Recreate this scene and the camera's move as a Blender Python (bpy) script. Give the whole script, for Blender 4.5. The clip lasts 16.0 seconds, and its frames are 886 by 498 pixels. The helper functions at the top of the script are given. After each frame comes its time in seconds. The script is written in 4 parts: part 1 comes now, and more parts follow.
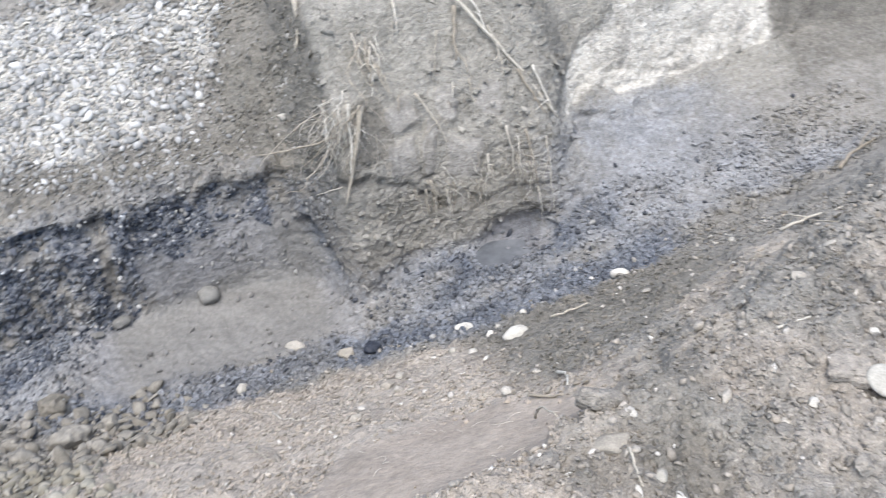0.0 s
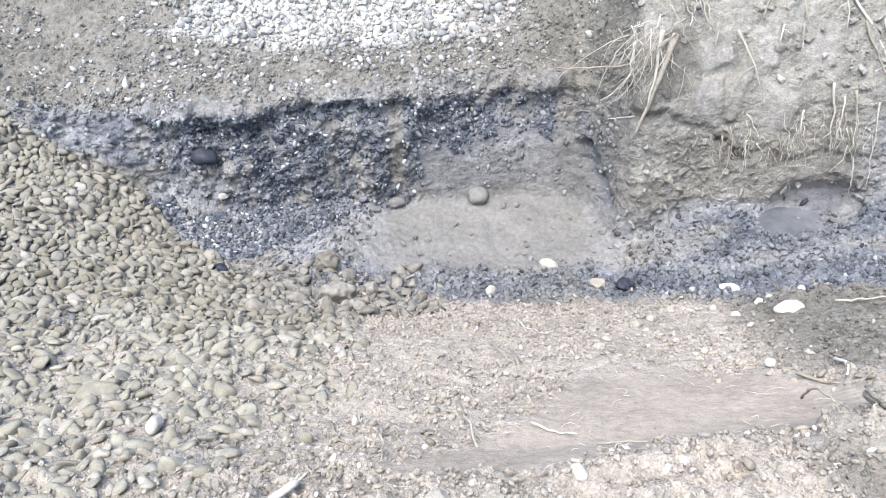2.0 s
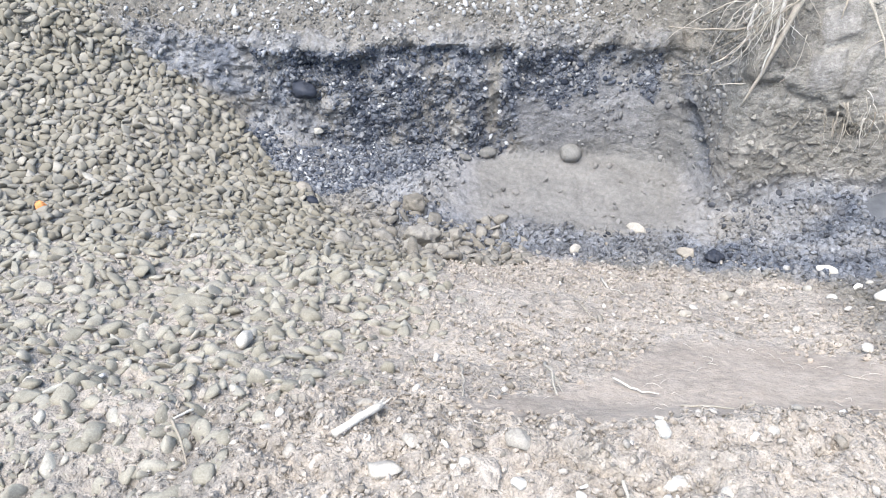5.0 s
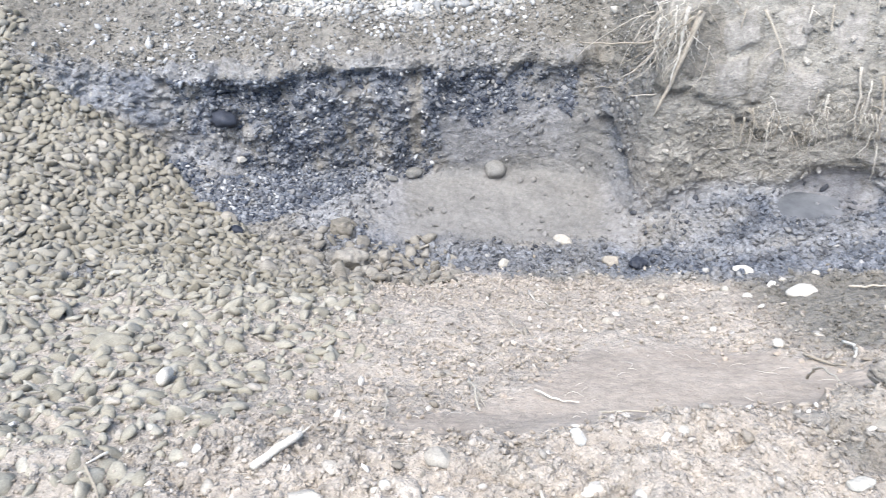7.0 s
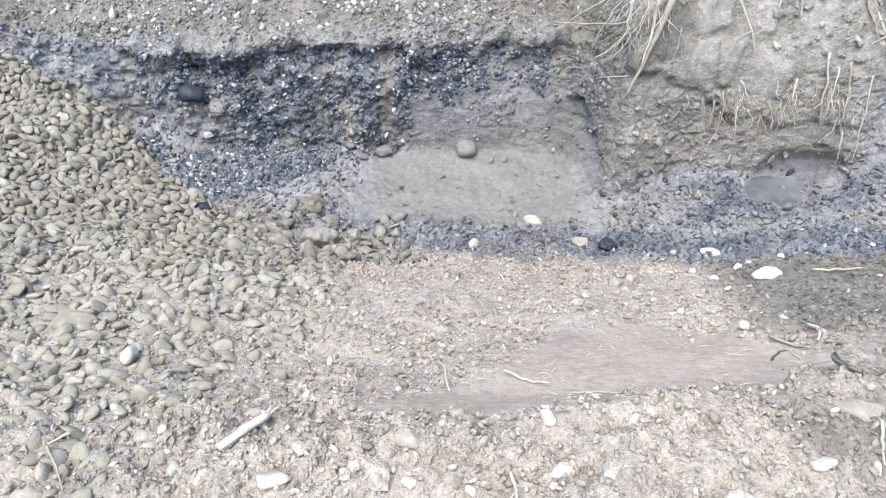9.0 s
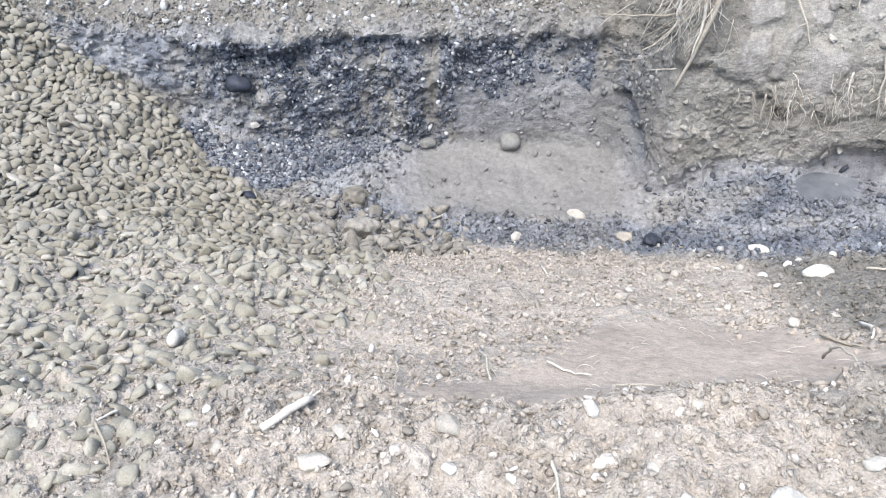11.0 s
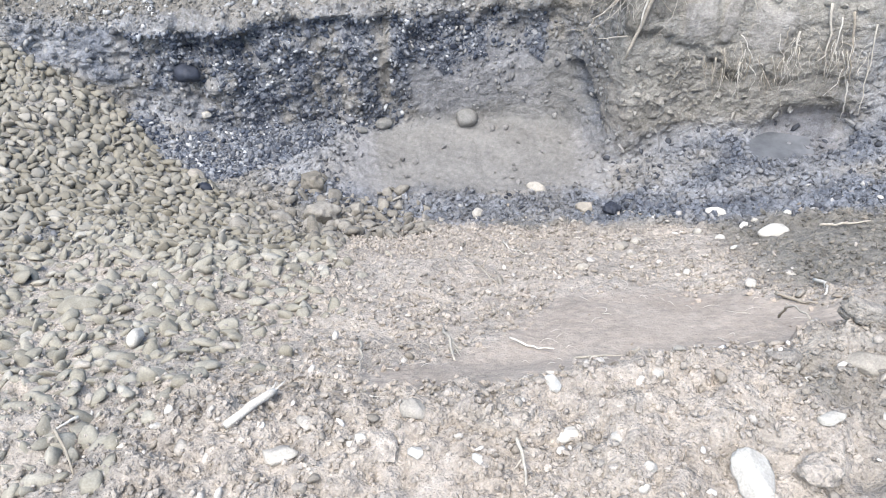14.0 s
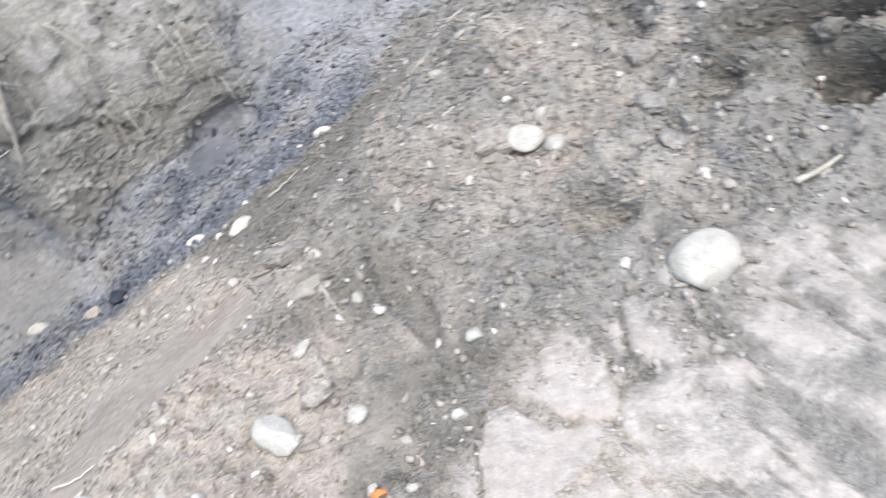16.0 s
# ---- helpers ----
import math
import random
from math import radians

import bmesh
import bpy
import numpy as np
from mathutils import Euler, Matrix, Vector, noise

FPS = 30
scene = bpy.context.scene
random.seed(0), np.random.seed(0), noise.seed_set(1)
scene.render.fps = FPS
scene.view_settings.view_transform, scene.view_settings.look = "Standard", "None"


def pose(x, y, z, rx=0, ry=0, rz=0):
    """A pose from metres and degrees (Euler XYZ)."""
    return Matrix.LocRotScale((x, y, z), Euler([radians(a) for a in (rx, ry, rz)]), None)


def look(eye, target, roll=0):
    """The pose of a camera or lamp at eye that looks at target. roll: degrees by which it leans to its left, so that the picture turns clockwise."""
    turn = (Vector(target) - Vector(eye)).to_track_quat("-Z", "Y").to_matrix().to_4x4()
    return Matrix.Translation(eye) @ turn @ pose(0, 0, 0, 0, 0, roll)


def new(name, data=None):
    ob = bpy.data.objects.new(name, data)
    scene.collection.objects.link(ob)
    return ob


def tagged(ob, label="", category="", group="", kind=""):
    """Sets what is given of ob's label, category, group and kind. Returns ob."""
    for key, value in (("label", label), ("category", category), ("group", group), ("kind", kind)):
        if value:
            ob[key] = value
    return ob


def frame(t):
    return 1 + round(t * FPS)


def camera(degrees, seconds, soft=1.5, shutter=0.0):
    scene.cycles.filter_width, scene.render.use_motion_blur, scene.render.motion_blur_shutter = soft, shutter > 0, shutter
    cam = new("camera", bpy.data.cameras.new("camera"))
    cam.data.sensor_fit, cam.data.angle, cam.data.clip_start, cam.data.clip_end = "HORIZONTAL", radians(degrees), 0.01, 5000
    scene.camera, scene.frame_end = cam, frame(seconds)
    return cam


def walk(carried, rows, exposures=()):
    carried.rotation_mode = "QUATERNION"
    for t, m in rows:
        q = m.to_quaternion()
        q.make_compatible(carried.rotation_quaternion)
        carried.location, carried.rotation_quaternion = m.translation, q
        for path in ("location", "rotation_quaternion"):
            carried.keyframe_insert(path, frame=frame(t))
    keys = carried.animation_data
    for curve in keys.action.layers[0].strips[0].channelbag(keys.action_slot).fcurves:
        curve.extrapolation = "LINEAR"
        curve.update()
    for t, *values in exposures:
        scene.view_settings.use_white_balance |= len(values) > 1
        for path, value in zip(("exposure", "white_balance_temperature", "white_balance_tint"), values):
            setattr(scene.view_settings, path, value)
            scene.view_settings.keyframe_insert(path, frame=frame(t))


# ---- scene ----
cam = camera(59.9, 16.0, soft=1.0, shutter=0.2)
PATH = [
    (0, (0.225, 0.036, 1.381), (0.659, 1.612, 0.227), -3.6),
    (0.5, (0.187, 0.059, 1.345), (0.267, 1.662, 0.152), -3.1),
    (1, (0.139, 0.062, 1.333), (0.069, 1.652, 0.121), -4.0),
    (1.5, (0.11, 0.049, 1.335), (-0.134, 1.596, 0.092), -5.0),
    (2, (0.125, 0.043, 1.322), (-0.085, 1.584, 0.065), -4.1),
    (2.5, (0.108, 0.027, 1.308), (-0.128, 1.533, 0.013), -3.8),
    (3, (0.09, 0.013, 1.3), (-0.234, 1.486, -0.014), -4.0),
    (3.5, (0.088, 0.009, 1.29), (-0.243, 1.459, -0.047), -3.1),
    (6, (0.065, 0.01, 1.297), (-0.369, 1.45, -0.022), -4.2),
    (6.5, (0.084, 0.001, 1.297), (-0.345, 1.458, -0.005), -4.9),
    (7, (0.144, 0.016, 1.303), (-0.109, 1.515, 0.003), -2.9),
    (7.5, (0.17, 0.022, 1.295), (0.076, 1.527, -0.019), -0.3),
    (8, (0.153, 0.025, 1.297), (0.039, 1.514, -0.035), -0.6),
    (8.5, (0.141, 0.026, 1.294), (-0.015, 1.495, -0.055), -0.8),
    (9, (0.136, 0.028, 1.294), (-0.033, 1.501, -0.048), -0.3),
    (9.5, (0.144, 0.024, 1.295), (-0.04, 1.491, -0.052), -1.6),
    (9.7, (0.133, 0.019, 1.291), (-0.111, 1.483, -0.05), -2.4),
    (11.8, (0.129, 0.019, 1.273), (-0.144, 1.452, -0.095), -2.1),
    (12, (0.136, 0.018, 1.274), (-0.121, 1.424, -0.125), -1.7),
    (12.5, (0.134, 0.027, 1.271), (-0.126, 1.434, -0.126), -2.6),
    (13, (0.133, 0.03, 1.276), (-0.125, 1.439, -0.119), -2.6),
    (13.5, (0.156, 0.035, 1.278), (-0.029, 1.444, -0.129), -3.3),
    (14, (0.155, 0.037, 1.28), (-0.032, 1.458, -0.115), -3.3),
    (14.5, (0.168, 0.035, 1.281), (-0.017, 1.469, -0.101), -4.0),
    (15, (0.186, 0.012, 1.282), (0.123, 1.453, -0.104), -5.3),
    (15.2, (0.206, -0.008, 1.283), (0.241, 1.424, -0.113), -7.4),
    (15.4, (0.267, -0.035, 1.278), (0.451, 1.370, -0.134), -10.7),
    (15.5, (0.299, -0.046, 1.271), (0.588, 1.333, -0.149), -12.1),
    (15.7, (0.356, -0.075, 1.272), (0.856, 1.234, -0.155), -11.5),
    (16, (0.466, -0.175, 1.315), (1.228, 0.986, -0.125), -14.0),
]
EXPOSURE = 1.60
walk(cam, [(t, look(eye, target, roll)) for t, eye, target, roll in PATH],
     [(t, EXPOSURE + e) for t, e in ((0, -.32), (.5, -.02), (1.5, .14), (3.5, .10), (6, .07), (7.5, .11), (8.5, .05), (9.5, .01), (12, 0), (14.8, -.03), (15.4, -.04), (16, -.2))])

# ---- daylight: a bright, thinly clouded sky ----
ELEVATION, BEARING = 67.0, 205.0
world = bpy.data.worlds.new("sky")
world.use_nodes = True
scene.world = world
wn = world.node_tree.nodes
sky = wn.new("ShaderNodeTexSky")
sky.sky_type, sky.sun_disc = "NISHITA", False
sky.sun_elevation, sky.sun_rotation = radians(ELEVATION), radians(BEARING)
sky.dust_density, sky.ozone_density, sky.air_density = 1.5, 1.0, 1.0
wn["Background"].inputs["Strength"].default_value = 0.15
world.node_tree.links.new(sky.outputs[0], wn["Background"].inputs["Color"])
sun = new("sun", bpy.data.lights.new("sun", "SUN"))
sun.data.energy, sun.data.angle, sun.data.color = 2.5, radians(60), (1, .965, .905)
toward = Vector((math.sin(radians(BEARING)) * math.cos(radians(ELEVATION)), math.cos(radians(BEARING)) * math.cos(radians(ELEVATION)), math.sin(radians(ELEVATION))))
sun.matrix_world = look(toward, (0, 0, 0))


# ---- terrain: profiles across the pit, from behind the walker to the far bank ----
# Each profile: x, then (y, z) of back, near ground, crest, groove, slope, trench edge, trench floor, wall foot, lip, terrace, top.
PROFILES = [
    (-3.4, (-1.5, -.34), (.2, -.34), (.8, -.38), (1.3, -.47), (1.8, -.52), (2.4, -.52), (2.7, -.48), (3.0, -.40), (3.15, -.22), (4.2, .0), (6, .30)),
    (-2.2, (-1.5, -.22), (.2, -.20), (.85, -.28), (1.3, -.46), (1.9, -.65), (2.6, -.78), (2.95, -.74), (3.2, -.70), (3.32, -.50), (4.3, -.2), (6, .15)),
    (-1.5, (-1.5, -.14), (.2, -.10), (.9, -.20), (1.35, -.45), (2.1, -.76), (2.8, -1.04), (3.1, -1.08), (3.3, -1.05), (3.45, -.57), (4.4, -.28), (6, .10)),
    (-.6, (-1.5, -.06), (.2, .0), (.90, -.08), (1.22, -.32), (2.1, -.80), (2.78, -1.22), (3.2, -1.28), (3.62, -1.26), (3.74, -.62), (4.5, -.30), (6, .20)),
    (.1, (-1.5, -.08), (.2, -.02), (.93, .0), (1.16, -.23), (2.0, -.72), (2.9, -1.31), (3.3, -1.33), (3.75, -1.29), (3.88, -.65), (4.6, -.25), (6, .40)),
    (.47, (-1.5, -.08), (.2, -.04), (1.05, .0), (1.24, -.23), (1.95, -.68), (2.92, -1.30), (3.25, -1.31), (3.66, -1.27), (3.86, -.66), (4.4, -.10), (6, .60)),
    (.66, (-1.5, -.06), (.2, -.04), (1.08, .0), (1.27, -.23), (1.92, -.65), (2.90, -1.26), (3.05, -1.25), (3.24, -1.20), (3.43, -.45), (3.85, .15), (6, .80)),
    (1.0, (-1.5, -.04), (.2, -.06), (1.13, -.02), (1.36, -.23), (1.85, -.52), (2.52, -.97), (3.0, -1.12), (3.36, -1.10), (3.48, -.50), (3.88, .18), (6, .90)),
    (1.8, (-1.5, .05), (.2, .0), (1.48, .0), (1.75, -.22), (2.1, -.48), (2.6, -.88), (2.95, -.98), (3.28, -.98), (3.42, -.50), (3.85, .18), (6, .95)),
    (2.05, (-1.5, .15), (.2, .10), (1.58, .03), (1.85, -.20), (2.15, -.46), (2.65, -.85), (3.0, -.93), (3.36, -.78), (3.75, -.52), (4.15, .25), (6, 1.0)),
    (3.2, (-1.5, .7), (.2, .6), (1.95, .25), (2.25, -.10), (2.5, -.43), (2.85, -.74), (3.1, -.78), (3.5, -.62), (3.88, -.48), (4.35, .55), (6, 1.2)),
    (4.5, (-1.5, 1.0), (.2, .9), (2.4, .45), (2.7, .0), (2.95, -.28), (3.2, -.48), (3.4, -.50), (3.6, -.44), (4.0, -.30), (4.45, .6), (6, 1.3)),
]
SEGMENTS = (8, 24, 84, 50, 92, 86, 42, 42, 90, 76, 50, 10)
CELL = 0.010


def hashed(ix, iy, iz, seed):
    h = (ix.astype(np.int64) * 374761393 + iy.astype(np.int64) * 668265263 + iz.astype(np.int64) * 2246822519 + seed * 3266489917) & 0xFFFFFFFF
    h = ((h ^ (h >> 13)) * 1274126177) & 0xFFFFFFFF
    h = ((h ^ (h >> 16)) * 2654435761) & 0xFFFFFFFF
    return ((h ^ (h >> 15)) & 0xFFFFFF) / float(0xFFFFFF)


def value_noise(p, size, seed=0):
    """Smooth noise from -1 to 1 with lumps about size metres wide."""
    q = np.asarray(p) / size
    base = np.floor(q).astype(np.int64)
    f = q - base
    f = f * f * (3 - 2 * f)
    total = 0
    for dx in (0, 1):
        for dy in (0, 1):
            for dz in (0, 1):
                w = (f[..., 0] if dx else 1 - f[..., 0]) * (f[..., 1] if dy else 1 - f[..., 1]) * (f[..., 2] if dz else 1 - f[..., 2])
                total = total + w * hashed(base[..., 0] + dx, base[..., 1] + dy, base[..., 2] + dz, seed)
    return total * 2 - 1


def plates(p, size, seed, mask):
    """Broken plates and clods: 0 in the cracks between them, up to 1 on their tops, where mask is set."""
    out = np.zeros(p.shape[:-1])
    sel = mask > .02
    q = p[sel] / size
    base = np.floor(q).astype(np.int64)
    first, second = np.full(len(q), 9.0), np.full(len(q), 9.0)
    for dx in (-1, 0, 1):
        for dy in (-1, 0, 1):
            for dz in (-1, 0, 1):
                cx, cy, cz = base[:, 0] + dx, base[:, 1] + dy, base[:, 2] + dz
                d = np.sqrt((cx + hashed(cx, cy, cz, seed) - q[:, 0]) ** 2 + (cy + hashed(cx, cy, cz, seed + 1) - q[:, 1]) ** 2 + (cz + hashed(cx, cy, cz, seed + 2) - q[:, 2]) ** 2)
                second = np.minimum(second, np.maximum(first, d))
                first = np.minimum(first, d)
    out[sel] = np.clip((second - first) / .45, 0, 1)
    return out


def step(a, b, x):
    t = np.clip((x - a) / (b - a), 0, 1)
    return t * t * (3 - 2 * t)


def band(a, b, x, soft):
    return step(a - soft, a + soft, x) * (1 - step(b - soft, b + soft, x))


def blurred(a, sigma, axis):
    r = int(3 * sigma) + 1
    k = np.exp(-0.5 * (np.arange(-r, r + 1) / sigma) ** 2)
    k /= k.sum()
    pad = [(0, 0)] * a.ndim
    pad[axis] = (r, r)
    b = np.pad(a, pad, mode="edge")
    out = 0
    for i, w in enumerate(k):
        sl = [slice(None)] * a.ndim
        sl[axis] = slice(i, i + a.shape[axis])
        out = out + w * b[tuple(sl)]
    return out


def grid_normals(p):
    n = np.cross(np.gradient(p, axis=1), np.gradient(p, axis=0))
    n = -n
    n /= np.maximum(np.linalg.norm(n, axis=-1, keepdims=True), 1e-9)
    return n * np.where(n[..., 2:3] < -0.6, -1, 1)


def blob(p, cx, cy, rx, ry, turn=0.0):
    """1 inside an oval patch on the plan, fading over its rim."""
    c, s = math.cos(radians(turn)), math.sin(radians(turn))
    u, w = p[..., 0] - cx, p[..., 1] - cy
    d = np.sqrt(((u * c + w * s) / rx) ** 2 + ((w * c - u * s) / ry) ** 2)
    return 1 - step(0.8, 1.15, d)


def block(p, cx, cz, rx, rz, turn=0.0):
    """1 inside a patch with nearly straight sides on an upright face."""
    c, s = math.cos(radians(turn)), math.sin(radians(turn))
    u, w = p[..., 0] - cx, p[..., 2] - cz
    d = (np.abs((u * c + w * s) / rx) ** 5 + np.abs((w * c - u * s) / rz) ** 5) ** .2
    return 1 - step(0.85, 1.05, d)


def build_terrain():
    dense = np.arange(-3.4, 3.81, CELL)
    xs = np.concatenate([[-60, -30, -15, -8, -5.5, -4.4, -3.8], dense, [4.1, 4.5, 5.2, 6.5, 9, 15, 30, 60]])
    px = np.array([p[0] for p in PROFILES])
    nodes = np.array([p[1:] for p in PROFILES])
    ny = np.stack([np.interp(dense, px, nodes[:, k, 0]) for k in range(11)], 1)
    nz = np.stack([np.interp(dense, px, nodes[:, k, 1]) for k in range(11)], 1)
    ny, nz = blurred(ny, 3.2, 0), blurred(nz, 3.2, 0)
    ny = np.concatenate([np.repeat(ny[:1], 7, 0), ny, np.repeat(ny[-1:], 8, 0)])
    nz = np.concatenate([np.repeat(nz[:1], 7, 0), nz, np.repeat(nz[-1:], 8, 0)])
    one = np.ones((len(xs), 1))
    ny = np.concatenate([-60 * one, ny, 60 * one], 1)
    nz = np.concatenate([nz[:, :1], nz, nz[:, -1:] + .5], 1)
    v = np.concatenate([k + np.arange(n) / n for k, n in enumerate(SEGMENTS)] + [[12.0]])
    k = np.minimum(v.astype(int), 11)
    f = v - k
    y = ny[:, k] * (1 - f) + ny[:, k + 1] * f
    z = nz[:, k] * (1 - f) + nz[:, k + 1] * f
    hard_y, hard_z = y.copy(), z.copy()
    soft_y, soft_z = blurred(y, 3.0, 1), blurred(z, 3.0, 1)
    inner = (v > 1.5) & (v < 11)
    y[:, inner], z[:, inner] = soft_y[:, inner], soft_z[:, inner]
    crisp = (v > 8.6) & (v < 9.3)
    y[:, crisp], z[:, crisp] = blurred(hard_y, 1.3, 1)[:, crisp], blurred(hard_z, 1.3, 1)[:, crisp]
    x = np.repeat(xs[:, None], len(v), 1)
    p = np.stack([x, y, z], -1)
    vv = np.repeat(v[None], len(xs), 0)
    n = grid_normals(p)
    # Patches of one kind of soil: how far each place belongs to them.
    wob = value_noise(p, .32, 3) * .6 + value_noise(p, .11, 4) * .4
    xw, vw = x + wob * .09, vv + wob * .16
    zone = {}
    wall = band(7.9, 9.15, vv, .12)
    alcove = band(-.76, .58, xw, .12)
    clay = alcove * band(6.62, 8.12, vw + .30 * np.clip(-.25 - x, 0, .4), .22)
    clay = np.maximum(clay, .85 * alcove * band(7.9, 8.75, vv, .10) * step(-.48, -.40, xw))
    zone["clay"] = np.maximum(clay, step(-.2, .3, wob + .1) * blob(p, 1.98, .52, .26, .17, 20) * band(1.6, 3, vv, .1))
    streaky = value_noise(p * np.array([1, 1, .18]), .085, 48) * .6 + value_noise(p * np.array([1, 1, .25]), .035, 49) * .4
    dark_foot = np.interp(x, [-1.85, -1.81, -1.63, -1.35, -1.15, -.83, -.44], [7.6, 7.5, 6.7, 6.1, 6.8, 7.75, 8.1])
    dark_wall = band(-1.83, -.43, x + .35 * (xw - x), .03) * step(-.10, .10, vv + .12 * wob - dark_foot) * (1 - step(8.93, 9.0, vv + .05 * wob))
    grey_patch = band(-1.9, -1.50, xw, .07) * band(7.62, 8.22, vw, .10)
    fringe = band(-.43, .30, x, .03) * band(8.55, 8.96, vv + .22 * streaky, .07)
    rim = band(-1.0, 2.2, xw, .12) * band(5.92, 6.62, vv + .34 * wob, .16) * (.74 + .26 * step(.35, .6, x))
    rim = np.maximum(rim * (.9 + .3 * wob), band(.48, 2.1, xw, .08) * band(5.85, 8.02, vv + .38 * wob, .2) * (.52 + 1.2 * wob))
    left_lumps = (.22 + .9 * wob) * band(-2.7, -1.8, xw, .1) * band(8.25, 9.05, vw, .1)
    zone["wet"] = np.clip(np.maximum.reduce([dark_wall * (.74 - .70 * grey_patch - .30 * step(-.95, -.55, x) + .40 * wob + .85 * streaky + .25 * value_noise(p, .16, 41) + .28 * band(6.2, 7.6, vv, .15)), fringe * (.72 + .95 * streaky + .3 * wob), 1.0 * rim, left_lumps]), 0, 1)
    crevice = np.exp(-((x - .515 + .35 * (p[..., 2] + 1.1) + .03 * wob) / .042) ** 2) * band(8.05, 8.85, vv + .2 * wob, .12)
    # The crevice's shade is painted too, in the tone of the wet gravel.
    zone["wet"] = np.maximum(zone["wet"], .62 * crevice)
    zone["blue"] = np.clip(np.maximum.reduce([(.72 + .5 * wob) * step(1.45, 1.95, xw) * (1 - .8 * step(2.9, 3.5, x + .25 * (vv - 7.5))) * band(6.3, 8.95, vv + .35 * wob, .3), .22 * rim, 1.2 * (left_lumps + .25 * band(-2.7, -1.8, xw, .1) * band(8.25, 9.05, vw, .1)),
                                              (.55 + .4 * wob) * band(-.46, .25, xw, .06) * band(8.1, 8.9, vw, .08), (.42 + .7 * wob) * band(-2.0, .35, xw, .1) * band(8.9, 9.12, vw, .06), .8 * grey_patch * dark_wall, (.72 + .5 * wob) * band(-1.15, -.62, xw, .08) * band(6.35, 8.0, vw, .12), (.66 + .55 * wob) * band(.42, 2.1, xw, .08) * band(5.98, 8.15, vw, .12)]), 0, 1)
    pink = band(-.75, 1.15, xw + .12 * value_noise(p, .22, 105), .22) * band(1.6, 5.88, vw + .30 * value_noise(p, .2, 104), .28)
    zone["pink"] = np.maximum(pink * (.75 + .25 * wob), (.34 + .4 * wob) * band(1.1, 2.5, xw, .15) * band(1.9, 5.2, vw, .25))
    zone["pink"] = np.maximum(zone["pink"], (.58 + .3 * wob) * band(-2.2, -.5, xw, .2) * band(1.6, 5.0, vw, .35))
    brow = np.interp(x, [-.25, 0, .34, .6, .85, 1.02], [3.5, 4.0, 4.55, 4.75, 4.62, 4.1])
    smooth = .9 * step(-.30, -.12, xw) * (1 - step(.95, 1.06, xw)) * step(3.25, 3.42, vv) * (1 - step(-.14, .14, vv + .28 * wob - brow))
    zone["pale"] = np.maximum(band(-1.75, .15, xw - .35 * (vv - 10), .14) * band(9.37, 10.45, vw - .16 * np.clip(-.3 - x, 0, 1.2), .10),
                              step(-.10, .10, xw - 1.98 - 1.5 * (vv - 9.2)) * (1 - step(3.40, 3.62, xw + .12 * wob)) * band(9.0, 9.9, vw + .14 * value_noise(p * np.array([1, .4, .4]), .16, 100), .07))
    zone["pale"] = zone["pale"] * np.clip(.74 + .5 * wob + .35 * value_noise(p, .2, 46) + .35 * step(1, 1.5, x) * value_noise(p * np.array([1, .35, .35]), .09, 101), 0, 1)
    tan = step(.6, .7, xw) * band(8.12, 10.6, vw, .15) * (.62 + .38 * step(8.35, 8.75, vw)) * (1 - zone["pale"])
    zone["tan"] = tan
    # Facets that the teeth of a digger's bucket left in the bank, and prints of its tracks.
    q = p + .035 * np.stack([value_noise(p, .12, 27), wob * 0, value_noise(p, .12, 28)], -1)
    facet = np.maximum.reduce([block(q, .985, -.51, .085, .085, 3), block(q, 1.01, -.33, .08, .075, 6), block(q, 1.31, -.56, .095, .11, -5), block(q, 1.13, -.50, .035, .13, -12), block(q, 1.50, -.30, .08, .09, -4), block(q, 1.26, -.30, .07, .08, 5)]) * band(8.3, 10, vv, .05)
    zone["clay"] = np.maximum(zone["clay"], .5 * facet)
    zone["pale"] = np.maximum(zone["pale"], facet * (.33 + .12 * wob))
    a = radians(-50)
    tu, tw = x * math.cos(a) + y * math.sin(a), y * math.cos(a) - x * math.sin(a)
    in_track = blob(p, 1.24, .18, .58, .36, -14) * band(1.4, 3.2, vv, .1)
    tu, tw = tu + .045 * value_noise(p, .12, 24) + .012 * value_noise(p, .03, 93), tw + .045 * value_noise(p, .10, 25) + .012 * value_noise(p, .03, 94)
    slabs = plates(np.stack([tu, tw * .62, 0 * tu], -1), .165, 90, in_track)
    pad = in_track * step(.06, .18, slabs + .12 * value_noise(p, .05, 23)) * step(-.5, -.1, value_noise(p, .14, 92) + .55)
    zone["print"] = pad * np.clip(.66 + .55 * wob + .4 * value_noise(p, .07, 102), 0, 1)
    slide = .45 * blob(p, 1.03, .90, .05, .19, -16) * band(2, 3.4, vv, .1)
    pool = blob(p, 1.51, 3.23, .23, .12, 4) * band(6, 8.2, vv, .1)
    zone["wet"] = np.maximum(zone["wet"], .62 * pool)
    zone["scraped"] = np.clip(np.maximum.reduce([smooth, .55 * facet, .8 * slide, .9 * pool, .75 * clay * (1 - wall * .2), zone["print"], .6 * blob(p, .75, .645, .27, .045, 20) * band(1.5, 3.2, vv, .1)]), 0, 1)
    zone["scraped"] = zone["scraped"] * (1 - crevice)
